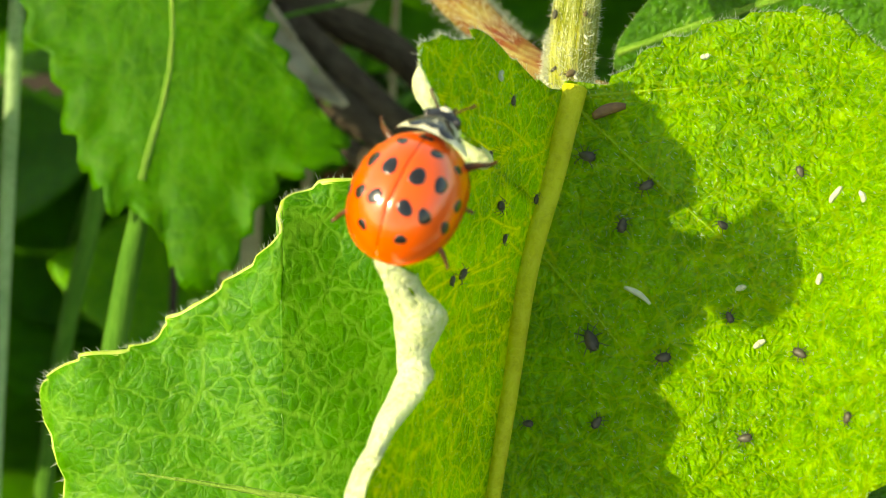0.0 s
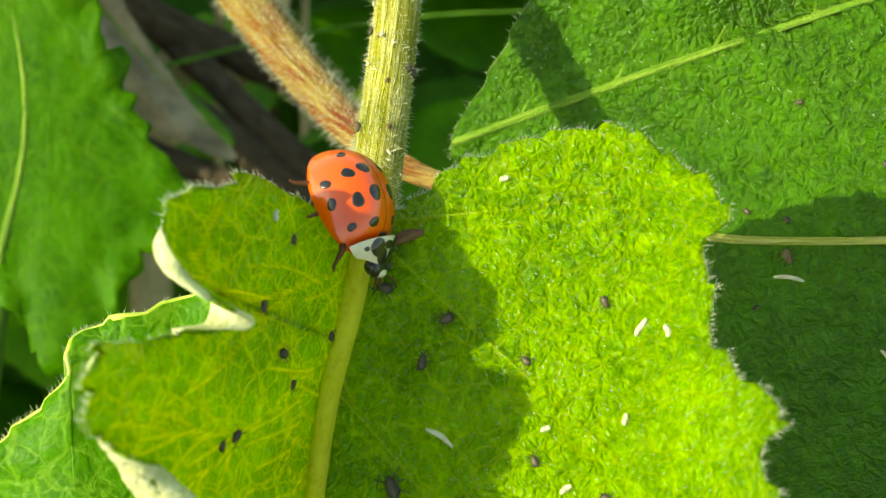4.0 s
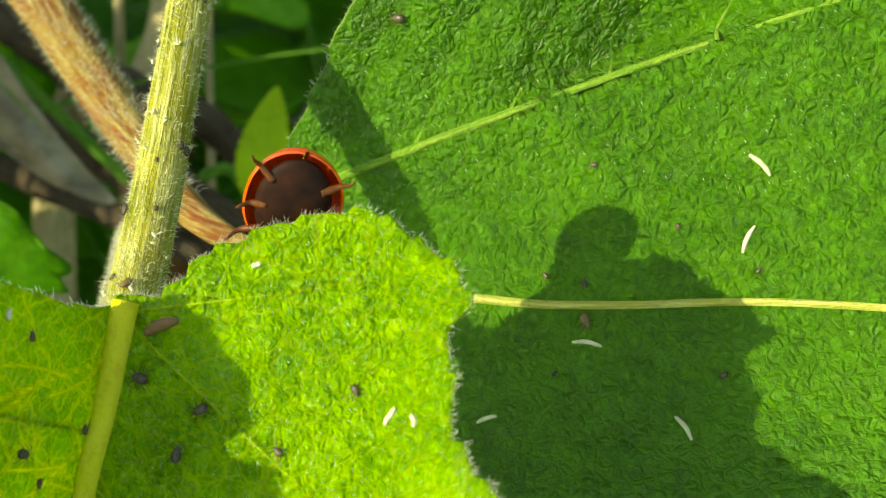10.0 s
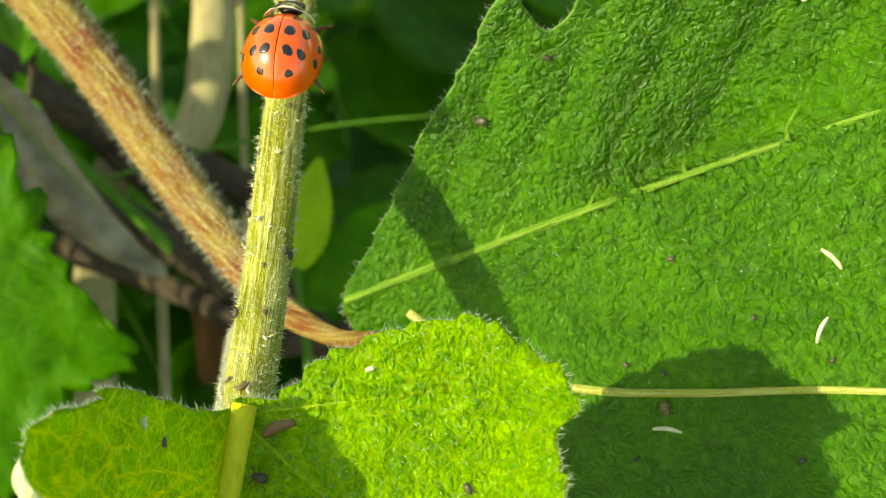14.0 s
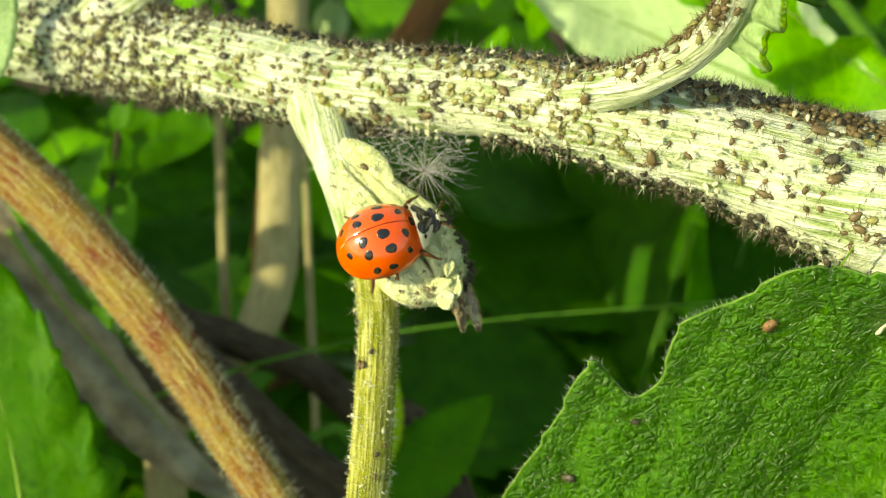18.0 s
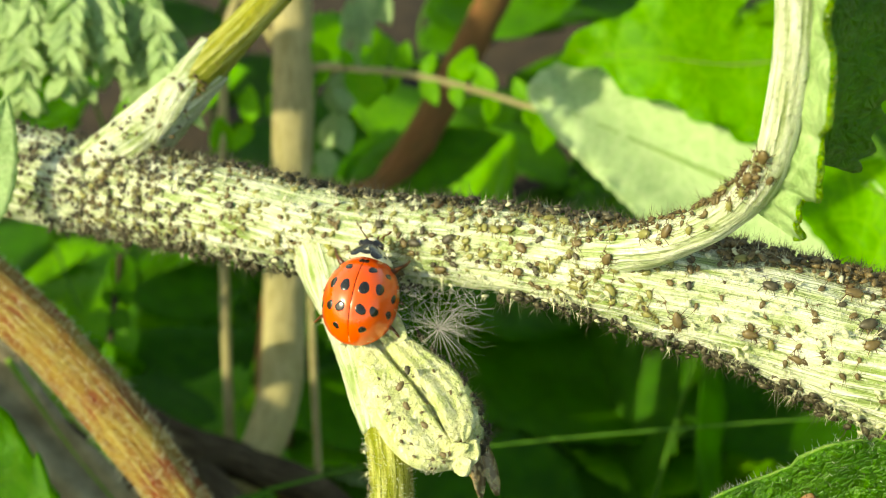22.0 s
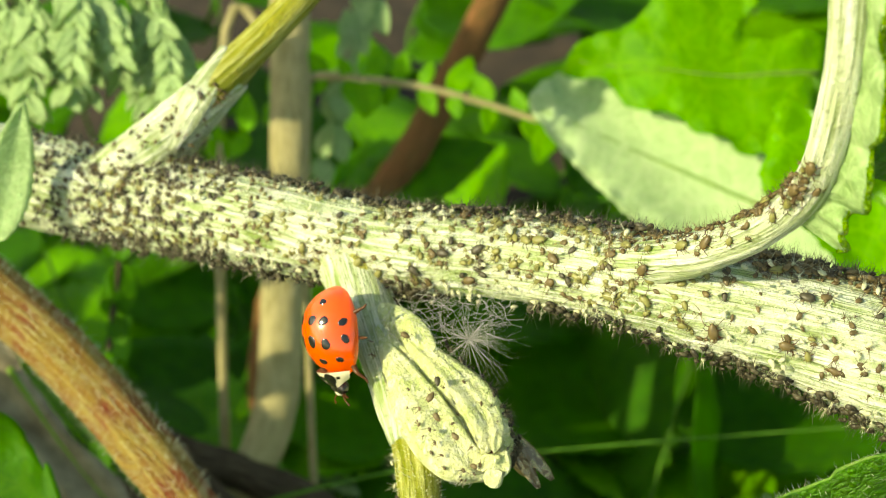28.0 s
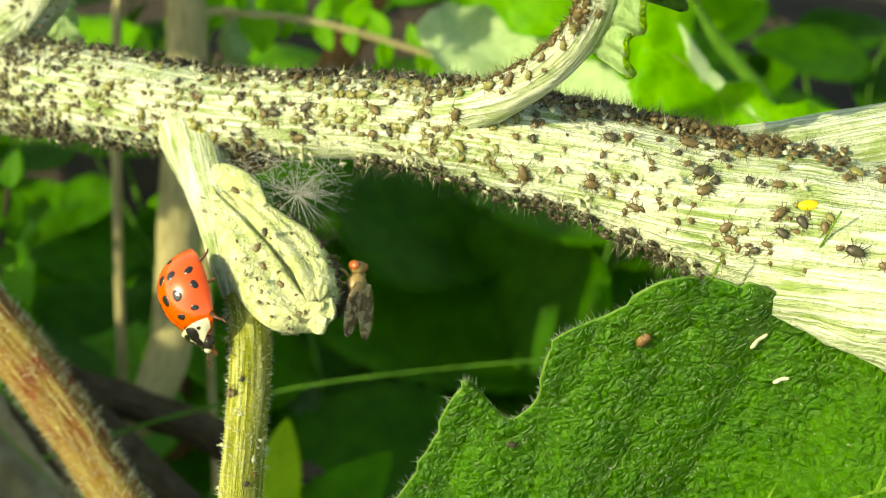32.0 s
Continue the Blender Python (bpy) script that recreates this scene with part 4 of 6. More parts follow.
def bud_roll(name, rows, side, ahead, size, seed, bud, s0=0.0, lip=0.0):
    """One inrolled young leaf of the bud: a wrinkled roll beside the bud's own line."""
    verts, faces = [], []
    sides, last = 56, len(rows) - 1
    for i, (x, y, z, r) in enumerate(rows):
        s = i / last
        t = rows[min(i + 1, last)][:3] - rows[max(i - 1, 0)][:3]
        t /= np.linalg.norm(t)
        front = np.array((0, -1.0, 0)) + t * t[1]
        front /= np.linalg.norm(front)
        left = np.cross(t, front)
        c = np.array((x, y, z)) + left * side * r * math.sin(math.pi * min(1.0, 0.12 + 0.8 * s)) + front * ahead * r
        grow = max(0.0, (s - s0) / (1 - s0))
        q0 = size * r * (0.25 + 0.75 * min(1.0, grow * 3.0) ** 0.6)
        for j in range(sides):
            an = 2 * math.pi * j / sides
            ring = (3 * math.cos(an), 3 * math.sin(an), 5 * s)
            q = q0 * (1 + 0.15 * wave(ring, 1.5, seed) + 0.12 * wave((2 * ring[0], 2 * ring[1], 3 * s), 0.7, seed + 4) + 0.03 * math.cos(17 * an + 6 * wave(ring, 2.0, seed)))
            edge = (an + side * 1.1 + 0.3 * math.sin(4 * s) + math.pi) % (2 * math.pi) - math.pi
            q *= 1 + lip * math.exp(-((edge / 0.22) ** 2)) - 0.5 * lip * math.exp(-(((edge - 0.4 * np.sign(side)) / 0.2) ** 2))
            verts.append(c + (front * math.cos(an) + left * math.sin(an)) * q)
    for i in range(last):
        for j in range(sides):
            faces.append((i * sides + j, i * sides + (j + 1) % sides, (i + 1) * sides + (j + 1) % sides, (i + 1) * sides + j))
    faces.append(tuple(range(sides))[::-1])
    faces.append(tuple(last * sides + j for j in range(sides)))
    uv = [(12.0 * j / sides, 11.0 * i / last) for i in range(last + 1) for j in range(sides)]
    return piece(name, verts, faces, "bud", bud, "", uv)


def build_bud():
    """A plump bud of two inrolled leaves that part in a deep crease and open at the tip."""
    bud = thing("leaf_bud", (-5.4, 20.6, 38.8), "plump creamy green leaf bud of two inrolled leaves", "bud")
    rows = spline(BUD_LINE, 64)
    bud_roll("rolled_leaf", rows, 0.52, 0.0, 0.62, 2.0, bud, 0.10, 0.20)
    bud_roll("rolled_leaf", rows, -0.56, 0.12, 0.52, 6.0, bud, 0.16, 0.18)
    bud_roll("core", rows[:58], 0.0, -0.45, 0.62, 9.0, bud)
    # a dark solid ball paints in the shade of the bud's opening
    v, f = ball((1.15, 16.7, 29.9), (0.55, 0.4, 0.75), 8, 12)
    piece("opening_shade", v, f, "belly", bud, "dark ball painting the shaded opening at the bud's tip")
    for k, (a, b, w) in enumerate((((0.2, 16.4, 29.5), (1.5, 15.4, 30.0), 0.45), ((1.3, 16.0, 28.9), (1.9, 15.7, 30.3), 0.5), ((0.7, 16.2, 28.6), (1.6, 15.6, 29.2), 0.55), ((1.5, 16.3, 31.2), (1.2, 15.7, 30.2), 0.3))):
        simple_leaf("leaf_tip", a, b, w, "bud", bud, (0.2, -1, 0.3), 0.3, 10, 0.0, k, label="pale green curled leaf tip")
    tube("flap", [(-5.6, 21.4, 39.4, 0.5), (-4.3, 19.8, 38.6, 0.8), (-3.2, 18.8, 37.8, 0.8), (-2.4, 18.2, 37.0, 0.6), (-1.9, 17.9, 36.3, 0.25)], "bud", bud, "chalky white flap over the bud's base", 30, sides=20, rough=0.12, seed=3.0, squash=0.6)
    stem = [(r, n) for r, n, _ in (stem_at(BUD_LINE, random.Random(k).uniform(0.1, 0.95), random.Random(k + 900).uniform(-1.8, 1.8)) for k in range(1100))]
    hairs("down", stem, bud, 0.3, 0.035, 15, 0.8)
    return bud


# ---- undergrowth behind ----
def simple_leaf(name, base, tip, width, material, parent, side=(0, -1, 0.3), fold=0.15, count=26, teeth=0.06, seed=0.0, droop=0.0, label=""):
    """A folded, slightly curved blade from base to tip."""
    b, t = np.array(base, float), np.array(tip, float)
    ahead = t - b
    l = np.linalg.norm(ahead)
    ahead /= l
    n = np.array(side, float)
    n -= ahead * (n @ ahead)
    n /= np.linalg.norm(n)
    across = np.cross(ahead, n)
    verts, faces = [], []
    cols = 9
    for i in range(count):
        s = i / (count - 1)
        w = width * (math.sin(math.pi * min(1, s * 1.0) ** 0.75) ** 0.8 + 0.01) * (1 + teeth * math.sin(s * 70 + seed))
        for j in range(cols):
            q = -1 + 2 * j / (cols - 1)
            p = b + ahead * l * s + across * q * w + n * (abs(q) * w * fold + 0.06 * width * math.sin(5 * s + 2 * q + seed) - droop * l * s * s)
            p = p + n * 0.05 * width * wave(p, width * 0.6, seed)
            verts.append(p)
    for i in range(count - 1):
        for j in range(cols - 1):
            a = i * cols + j
            faces.append((a, a + 1, a + cols + 1, a + cols))
    ob = piece(name, verts, faces, material, parent, label)
    solid = ob.modifiers.new("thickness", "SOLIDIFY")
    solid.thickness, solid.offset = 0.0003, 0.0
    return ob


def undergrowth(x, y, top, seed, mats, size=26, count=7):
    """A leafy weed: a stalk from the ground with leaves up its length."""
    rnd = random.Random(seed)
    g = ground_at(x, y)
    p = thing("undergrowth_weed", (x, y, g), "dark green leafy weed in the undergrowth", "weed", "undergrowth weeds")
    lean = rnd.choice((-1, 1)) * rnd.uniform(8, 22)
    rows = [(x - lean, y, g - 3, 0.9), (x + lean * 0.5, y - 3, g + (top - g) * 0.35, 0.6), (x - lean * 0.3, y + 2, g + (top - g) * 0.7, 0.5), (x + lean * 1.3, y, top, 0.35)]
    tube("stalk", rows, "grass", p, "", 24, sides=10)
    sp = spline(rows, 30)
    for k in range(count):
        s = sp[int(29 * (0.25 + 0.75 * (k + rnd.random() * 0.6) / count))] if k < count - 1 else sp[-1]
        a = rnd.uniform(0, 2 * math.pi)
        l = size * rnd.uniform(0.7, 1.4)
        tip = (s[0] + l * math.cos(a), s[1] + 0.45 * l * math.sin(a), s[2] + l * rnd.uniform(-0.5, 0.45))
        simple_leaf("leaf", s[:3], tip, l * rnd.uniform(0.28, 0.42), rnd.choice(mats), p, (rnd.uniform(-0.4, 0.4), -0.8, 0.6), seed=seed + k)


build_bud()


def weed_leaf(name, base, centre, outline, depth, materials, label, foot, teeth=0.5, tooth=4.0, seed=0.0, stalk=None, ripple=0.6, veins=()):
    """A single large leaf behind the plant, on a stalk from the ground."""
    p = thing(name, (foot[0], foot[1], ground_at(*foot)), label, "leaf")
    b = Blade(centre, outline, depth, teeth, tooth, 160, 16, seed, None, ripple)
    ob = b.build("blade", materials, p, "", 0.35)
    for pts in veins:
        b.vein("vein", pts, 0.4, 0.12, "leaf_rib", ob, 0.02, 20, 8)
    rows = [(*base, 0.9)] + [(*q, 1.2) for q in (stalk or [])] + [(foot[0], foot[1], ground_at(*foot) - 3, 1.8)]
    tube("stalk", rows, "grass", p, "", 36, sides=10)
    return b


# the serrated leaf and the dark downy leaf beside the lime one
weed_leaf("serrated_leaf", (-40, 57, 0), (-36, 14), [(-46, 40), (-38.5, 35), (-35, 29.3), (-31.8, 21), (-30, 17.5), (-28.6, 12.8), (-25.3, 8), (-22.3, 4.4), (-24.5, 1.6), (-28.7, -0.4), (-32, -7.6), (-35.7, -9.7), (-39, -4.3), (-44, -1.5), (-47.2, 5.7), (-52, 16), (-57, 28), (-54, 38)], lambda x, z: 56 + 0.12 * (x + 36) + 0.02 * abs(x + 36) ** 1.5, ["mid_leaf", "mid_leaf"], "broad serrated green leaf on a tall stalk", (-60, 90), 1.5, 3.6, 2.0, [(-44, 62, -20), (-55, 80, -80)], 0.8, ([(-40, 0), (-38, 14), (-42, 34)],))
downy = weed_leaf("downy_leaf", (-9, 10, -20), (-19, -18), [(-32.6, -14.6), (-31.8, -13.4), (-30, -12.3), (-27.6, -11.8), (-26.3, -11.2), (-25.6, -10.2), (-24.1, -9.4), (-22.6, -8.1), (-20.9, -6.8), (-19.7, -5.3), (-19.8, -4.1), (-19.0, -3.1), (-16.6, -2.3), (-11, -1.0), (-6, -6), (-5, -16), (-8, -26), (-16, -36), (-28, -38), (-32, -30), (-31, -20)], lambda x, z: 5.4 + (0.10 * (-19.5 - x) if x < -19.5 else 0.22 * (x + 19.5)) - 0.05 * (z + 12) + 0.35 * math.sin(0.55 * x + 0.3 * z), ["downy_leaf", "old_under"], "dark downy leaf with a wavy pale margin", (-20, 60), 0.3, 2.6, 6.0, [(-8, 20, -30), (-15, 45, -120)], 0.5, ([(-9, -20), (-20, -19), (-30, -18)],))

downy.margin(bpy.data.objects["downy_leaf"], 0.16, "leaf_edge")
hairs("margin_hairs", downy.rim * 5, bpy.data.objects["downy_leaf"], 0.5, 0.045, 9)

# pale and bright leaves beyond the branch
weed_leaf("pale_leaf", (50, 119, 55), (31, 66), [(9.9, 77.4), (12.6, 81.2), (17.4, 82.2), (23.9, 79.8), (34.5, 77.0), (45.1, 70.0), (52.9, 59.5), (54.8, 50.4), (49.9, 46.3), (39.2, 48.5), (28.7, 54.5), (21.3, 61.8), (18.0, 65.4), (13.9, 70.4)], lambda x, z: 118 - 0.05 * (x - 10) + 1.2 * math.sin(0.25 * x + 0.2 * z), ["pale_leaf", "pale_leaf"], "pale matt underside of a broad leaf", (90, 170), 0.5, 4.0, 3.0, [(62, 125, 20), (80, 150, -40)], 0.8, ([(52, 54), (30, 67), (10.8, 77)],))
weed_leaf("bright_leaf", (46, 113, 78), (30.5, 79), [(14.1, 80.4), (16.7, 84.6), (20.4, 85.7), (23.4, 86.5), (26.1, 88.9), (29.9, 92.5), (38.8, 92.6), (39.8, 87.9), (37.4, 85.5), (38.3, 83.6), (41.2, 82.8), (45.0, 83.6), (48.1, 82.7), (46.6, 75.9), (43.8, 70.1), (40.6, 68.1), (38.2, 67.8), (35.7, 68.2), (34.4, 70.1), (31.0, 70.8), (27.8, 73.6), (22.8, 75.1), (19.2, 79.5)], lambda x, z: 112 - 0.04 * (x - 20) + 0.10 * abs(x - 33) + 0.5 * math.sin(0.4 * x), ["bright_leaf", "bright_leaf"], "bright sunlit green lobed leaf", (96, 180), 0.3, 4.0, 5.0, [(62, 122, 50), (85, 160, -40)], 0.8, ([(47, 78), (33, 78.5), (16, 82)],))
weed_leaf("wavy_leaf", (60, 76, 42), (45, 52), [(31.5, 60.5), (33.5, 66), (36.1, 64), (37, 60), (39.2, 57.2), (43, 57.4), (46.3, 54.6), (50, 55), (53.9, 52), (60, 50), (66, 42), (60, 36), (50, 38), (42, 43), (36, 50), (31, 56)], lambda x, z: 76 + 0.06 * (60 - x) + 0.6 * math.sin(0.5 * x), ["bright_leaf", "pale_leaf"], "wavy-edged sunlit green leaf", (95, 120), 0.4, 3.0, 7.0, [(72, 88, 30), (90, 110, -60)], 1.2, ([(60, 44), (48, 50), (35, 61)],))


def dry_stalk(points, material, label, name="dry_stalk"):
    """A bare stalk that leans on the ground."""
    x, y = points[-1][0] + 10, points[-1][1] + 12
    p = thing(name, (x, y, ground_at(x, y)), label, "stalk", "dry stalks")
    tube("stem", list(points) + [(x, y, ground_at(x, y) - 2, points[-1][3])], material, p, "", 40, sides=12, rib=0.04, rough=0.05)


weed_leaf("withered_leaf", (-50, 96, 30), (-42, 29.5), [(-54.8, 49.8), (-50.9, 44.3), (-45.1, 36.2), (-39.9, 30.8), (-34.9, 22.8), (-29.9, 16.3), (-26.2, 11.7), (-35.1, 15.2), (-41.4, 21.2), (-45.9, 27.2), (-49.7, 33.8), (-54.9, 40.6)], lambda x, z: 94 + 0.6 * math.sin(1.1 * (x + 0.9 * z)), ["withered", "withered"], "withered grey brown leaf hanging along a stalk", (-70, 120), 0.3, 5.0, 8.0, [(-58, 104, 0), (-66, 112, -60)], 0.6, ([(-52, 44), (-42, 29.5), (-28, 13.5)],))
dry_stalk([(-90, 165, 58, 2.6), (-57.6, 145, 33, 2.7), (-25, 132, 12, 2.6), (0, 122, -8, 2.4), (20, 118, -60, 2.2)], "dry_stem", "withered brown stalk leaning through the undergrowth")
dry_stalk([(-80, 170, 62, 2.0), (-50, 152, 38, 2.2), (-27, 134, 17.5, 2.2), (-8, 126, -2, 2.0), (6, 124, -60, 2.0)], "dry_stem", "greyish withered stalk leaning through the undergrowth")
dry_stalk([(-75, 160, 30, 1.6), (-50, 140, 18, 1.8), (-20, 128, 4, 1.6), (6, 120, -24, 1.5)], "dry_stem", "thin withered stalk leaning through the undergrowth")
dry_stalk([(-25, 150, 125, 3.2), (-26.3, 150, 85, 3.3), (-28.4, 150, 60, 3.3), (-30, 150, 42, 3.4), (-35, 150, 30, 3.2), (-48, 150, 5, 3.2)], "tan_stem", "upright tan withered stalk among green weeds")
dry_stalk([(-60, 145, 46, 2.8), (-46, 146, 36, 2.8), (-34, 148, 31, 2.8), (-20, 150, 22, 2.6), (0, 152, -10, 2.6)], "dry_stem", "tan withered stalk lying across the undergrowth")
dry_stalk([(20, 207, 145, 3.4), (7.3, 207, 122, 3.4), (-7.8, 207, 96, 3.5), (-15.1, 207, 86, 3.5), (-40, 207, 50, 3.6)], "red_stem", "reddish brown stalk slanting through the weeds", "red_stalk")
dry_stalk([(-62, 133, 47, 0.8), (-51.5, 133, 35, 0.85), (-30.5, 133, 14.4, 0.9), (-12, 133, -6, 0.9)], "grass", "thin green stalk slanting through the weeds", "green_stalk")
dry_stalk([(60, 115, 33, 0.2), (7.3, 110, 31.7, 0.2), (-17.1, 110, 29.3, 0.22), (-40.3, 110, 23.7, 0.3), (-57.7, 110, 17.4, 0.4), (-80, 110, 5, 0.5)], "grass", "thin green stem bowed across the undergrowth", "green_stalk")


def leaflet_spray(name, rows, material, label, size, count, seed, stem="grass"):
    """A stem with pairs of small leaflets."""
    rnd = random.Random(seed)
    x, y = rows[-1][0], rows[-1][1] + 20
    p = thing(name, (x, y, ground_at(x, y)), label, "weed")
    rows = [(*r[:3], 0.5 * r[3]) for r in rows]
    full = list(rows) + [(x, y, ground_at(x, y) - 2, rows[-1][3])]
    tube("stalk", full, stem, p, "", 50, sides=10)
    sp = spline(rows, count)
    for k, s in enumerate(sp):
        for sg in (1, -1):
            l = size * rnd.uniform(0.6, 1.25)
            a = np.array((rnd.uniform(-0.5, 0.5), rnd.uniform(-0.4, 0.2), sg * rnd.uniform(0.5, 1.0)))
            a /= np.linalg.norm(a)
            simple_leaf("leaflet", s[:3], s[:3] + a * l, l * 0.30, material, p, (rnd.uniform(-0.4, 0.4), -1, 0.2), 0.1, 10, 0.0, seed + k)


leaflet_spray("leaflet_weed", [(16, 150, 82, 1.0), (11.3, 150, 84.2, 1.1), (-3.5, 150, 89.7, 1.2), (-14.2, 150, 91.9, 1.3), (-25, 150, 92.1, 1.5), (-38, 152, 80, 1.6)], "bright_leaf", "weed with small pale green leaflets along its stem", 6.0, 15, 31, "tan_stem")
leaflet_spray("leaflet_weed", [(-10, 160, 122, 0.8), (-14, 160, 108, 1.0), (-19, 160, 95, 1.1), (-26, 162, 70, 1.2)], "fern_leaf", "weed with small pale green leaflets along its stem", 6.5, 14, 33, "tan_stem")
leaflet_spray("leaflet_weed", [(-46, 120, 60, 0.8), (-48, 120, 45, 0.9), (-50, 121, 28, 1.0), (-52, 122, 5, 1.1)], "mid_leaf", "weed with small pale green leaflets along its stem", 6, 7, 35, "dry_stem")


def build_fern():
    """A finely cut feathery leaf whose segments hang in tufts."""
    rnd = random.Random(8)
    p = thing("feathery_leaf", (-70, 110, ground_at(-70, 110)), "finely cut feathery pale green leaf", "fern")
    spine = [(-30, 78, 80.5, 0.3), (-35, 78, 82.0, 0.45), (-42, 78, 83, 0.6), (-51, 80, 81, 0.7), (-62, 86, 70, 0.8), (-66, 95, 20, 0.9), (-70, 110, ground_at(-70, 110) - 2, 1.0)]
    tube("stalk", spine, "fern_leaf", p, "", 40, sides=8)
    top = spline([r[:3] for r in spine[:4]], 15)
    for k in range(15):
        for sg in (-1, -1, 1):
            b = top[k] + np.array((rnd.uniform(-0.8, 0.8), rnd.uniform(-1.5, 1.5), 0))
            way = np.array((rnd.uniform(-0.25, 0.55), rnd.uniform(-0.35, 0.2), sg * 0.95))
            way /= np.linalg.norm(way)
            l = rnd.uniform(5.5, 12.5) if sg < 0 else rnd.uniform(3.5, 6.0)
            v, f, uv = tube_of([(*(b + way * l * q), 0.28 - 0.18 * q) for q in np.linspace(0, 1, 6)], 6)
            rib = piece("frond", v, f, "fern_leaf", p, "", uv)
            for q in np.linspace(0.25, 1.0, 5):
                for s2 in (1, -1):
                    w2 = way * 0.95 + np.array((s2 * 0.55, rnd.uniform(-0.3, 0.3), rnd.uniform(-0.2, 0.2)))
                    simple_leaf("lobe", b + way * l * q, b + way * l * q + w2 * rnd.uniform(2.2, 3.8), rnd.uniform(0.5, 0.8), "fern_leaf", rib, (rnd.uniform(-0.5, 0.3), -1, 0.1), 0.2, 6, 0.0, k)


build_fern()
lone = thing("young_shoot", (-6, 130, ground_at(-6, 130)), "small glowing yellow green leaf on a shoot", "leaf")
tube("stalk", [(-13, 113, 13, 0.5), (-12, 115, 0, 0.6), (-8, 122, -60, 0.8), (-6, 130, ground_at(-6, 130) - 2, 1)], "grass", lone, "", 24, sides=8)
# the glow is painted: lime vein colour on a leaf that stands in shade
simple_leaf("leaf", (-13.2, 113, 12.5), (-9.6, 112, 27), 3.2, "soft_vein", lone, (0.2, -1, 0.1), 0.15)
simple_leaf("leaf", (-12.5, 114, 8), (3, 116, 22), 5.0, "mid_leaf", lone, (-0.1, -1, 0.1), 0.15)
bract = simple_leaf("bract", (-33.6, 36, 47.6), (-31.0, 34, 57.4), 1.7, "fern_leaf", plant, (0.3, -1, 0.1), 0.3, label="pale green bract")
tube("bract", [(-20.6, 33.8, 53.6, 1.0), (-18.4, 32.4, 55.8, 1.25), (-16.6, 31.6, 58.0, 1.0), (-15.8, 31.2, 59.8, 0.25)], "branch", plant, "thick pale bract tip", 20, sides=14, rib=0.06, rough=0.12, squash=0.55)

for k, (x, y, top) in enumerate(((-150, 330, 140), (-100, 300, 170), (-60, 290, 110), (-20, 320, 150), (20, 300, 130), (60, 330, 170), (105, 310, 130), (150, 330, 160), (-120, 230, 60), (-70, 220, 80), (-40, 235, 60), (15, 230, 70), (50, 230, 90), (95, 220, 80), (-90, 210, 50), (-55, 215, 75), (-20, 215, 72), (10, 215, 60), (38, 205, 56), (70, 215, 70), (-10, 370, 210), (80, 380, 220), (-80, 380, 230), (-130, 360, 200), (130, 370, 220), (30, 200, 66), (-45, 205, 25), (5, 200, 28), (30, 215, 24), (-75, 215, 10), (60, 200, 30), (-5, 255, 98), (28, 250, 112), (-110, 260, 120))):
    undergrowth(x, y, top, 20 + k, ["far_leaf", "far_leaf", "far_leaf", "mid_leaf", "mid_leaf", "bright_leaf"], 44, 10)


# unseen weeds left of the view, added to keep sun off the background
for k, (x, y, top) in enumerate(((-84, 62, 30), (-100, 70, 40), (-118, 50, 90), (-130, 75, 150), (-150, 60, 55), (-165, 80, 65), (-185, 60, 120), (-205, 85, 170), (-230, 65, 130), (-255, 90, 170), (-290, 80, 150), (-330, 95, 170))):
    undergrowth(x, y, top, 220 + k, ["far_leaf", "mid_leaf", "mid_leaf"], 46, 16)

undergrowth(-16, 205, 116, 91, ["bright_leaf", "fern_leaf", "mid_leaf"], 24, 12)


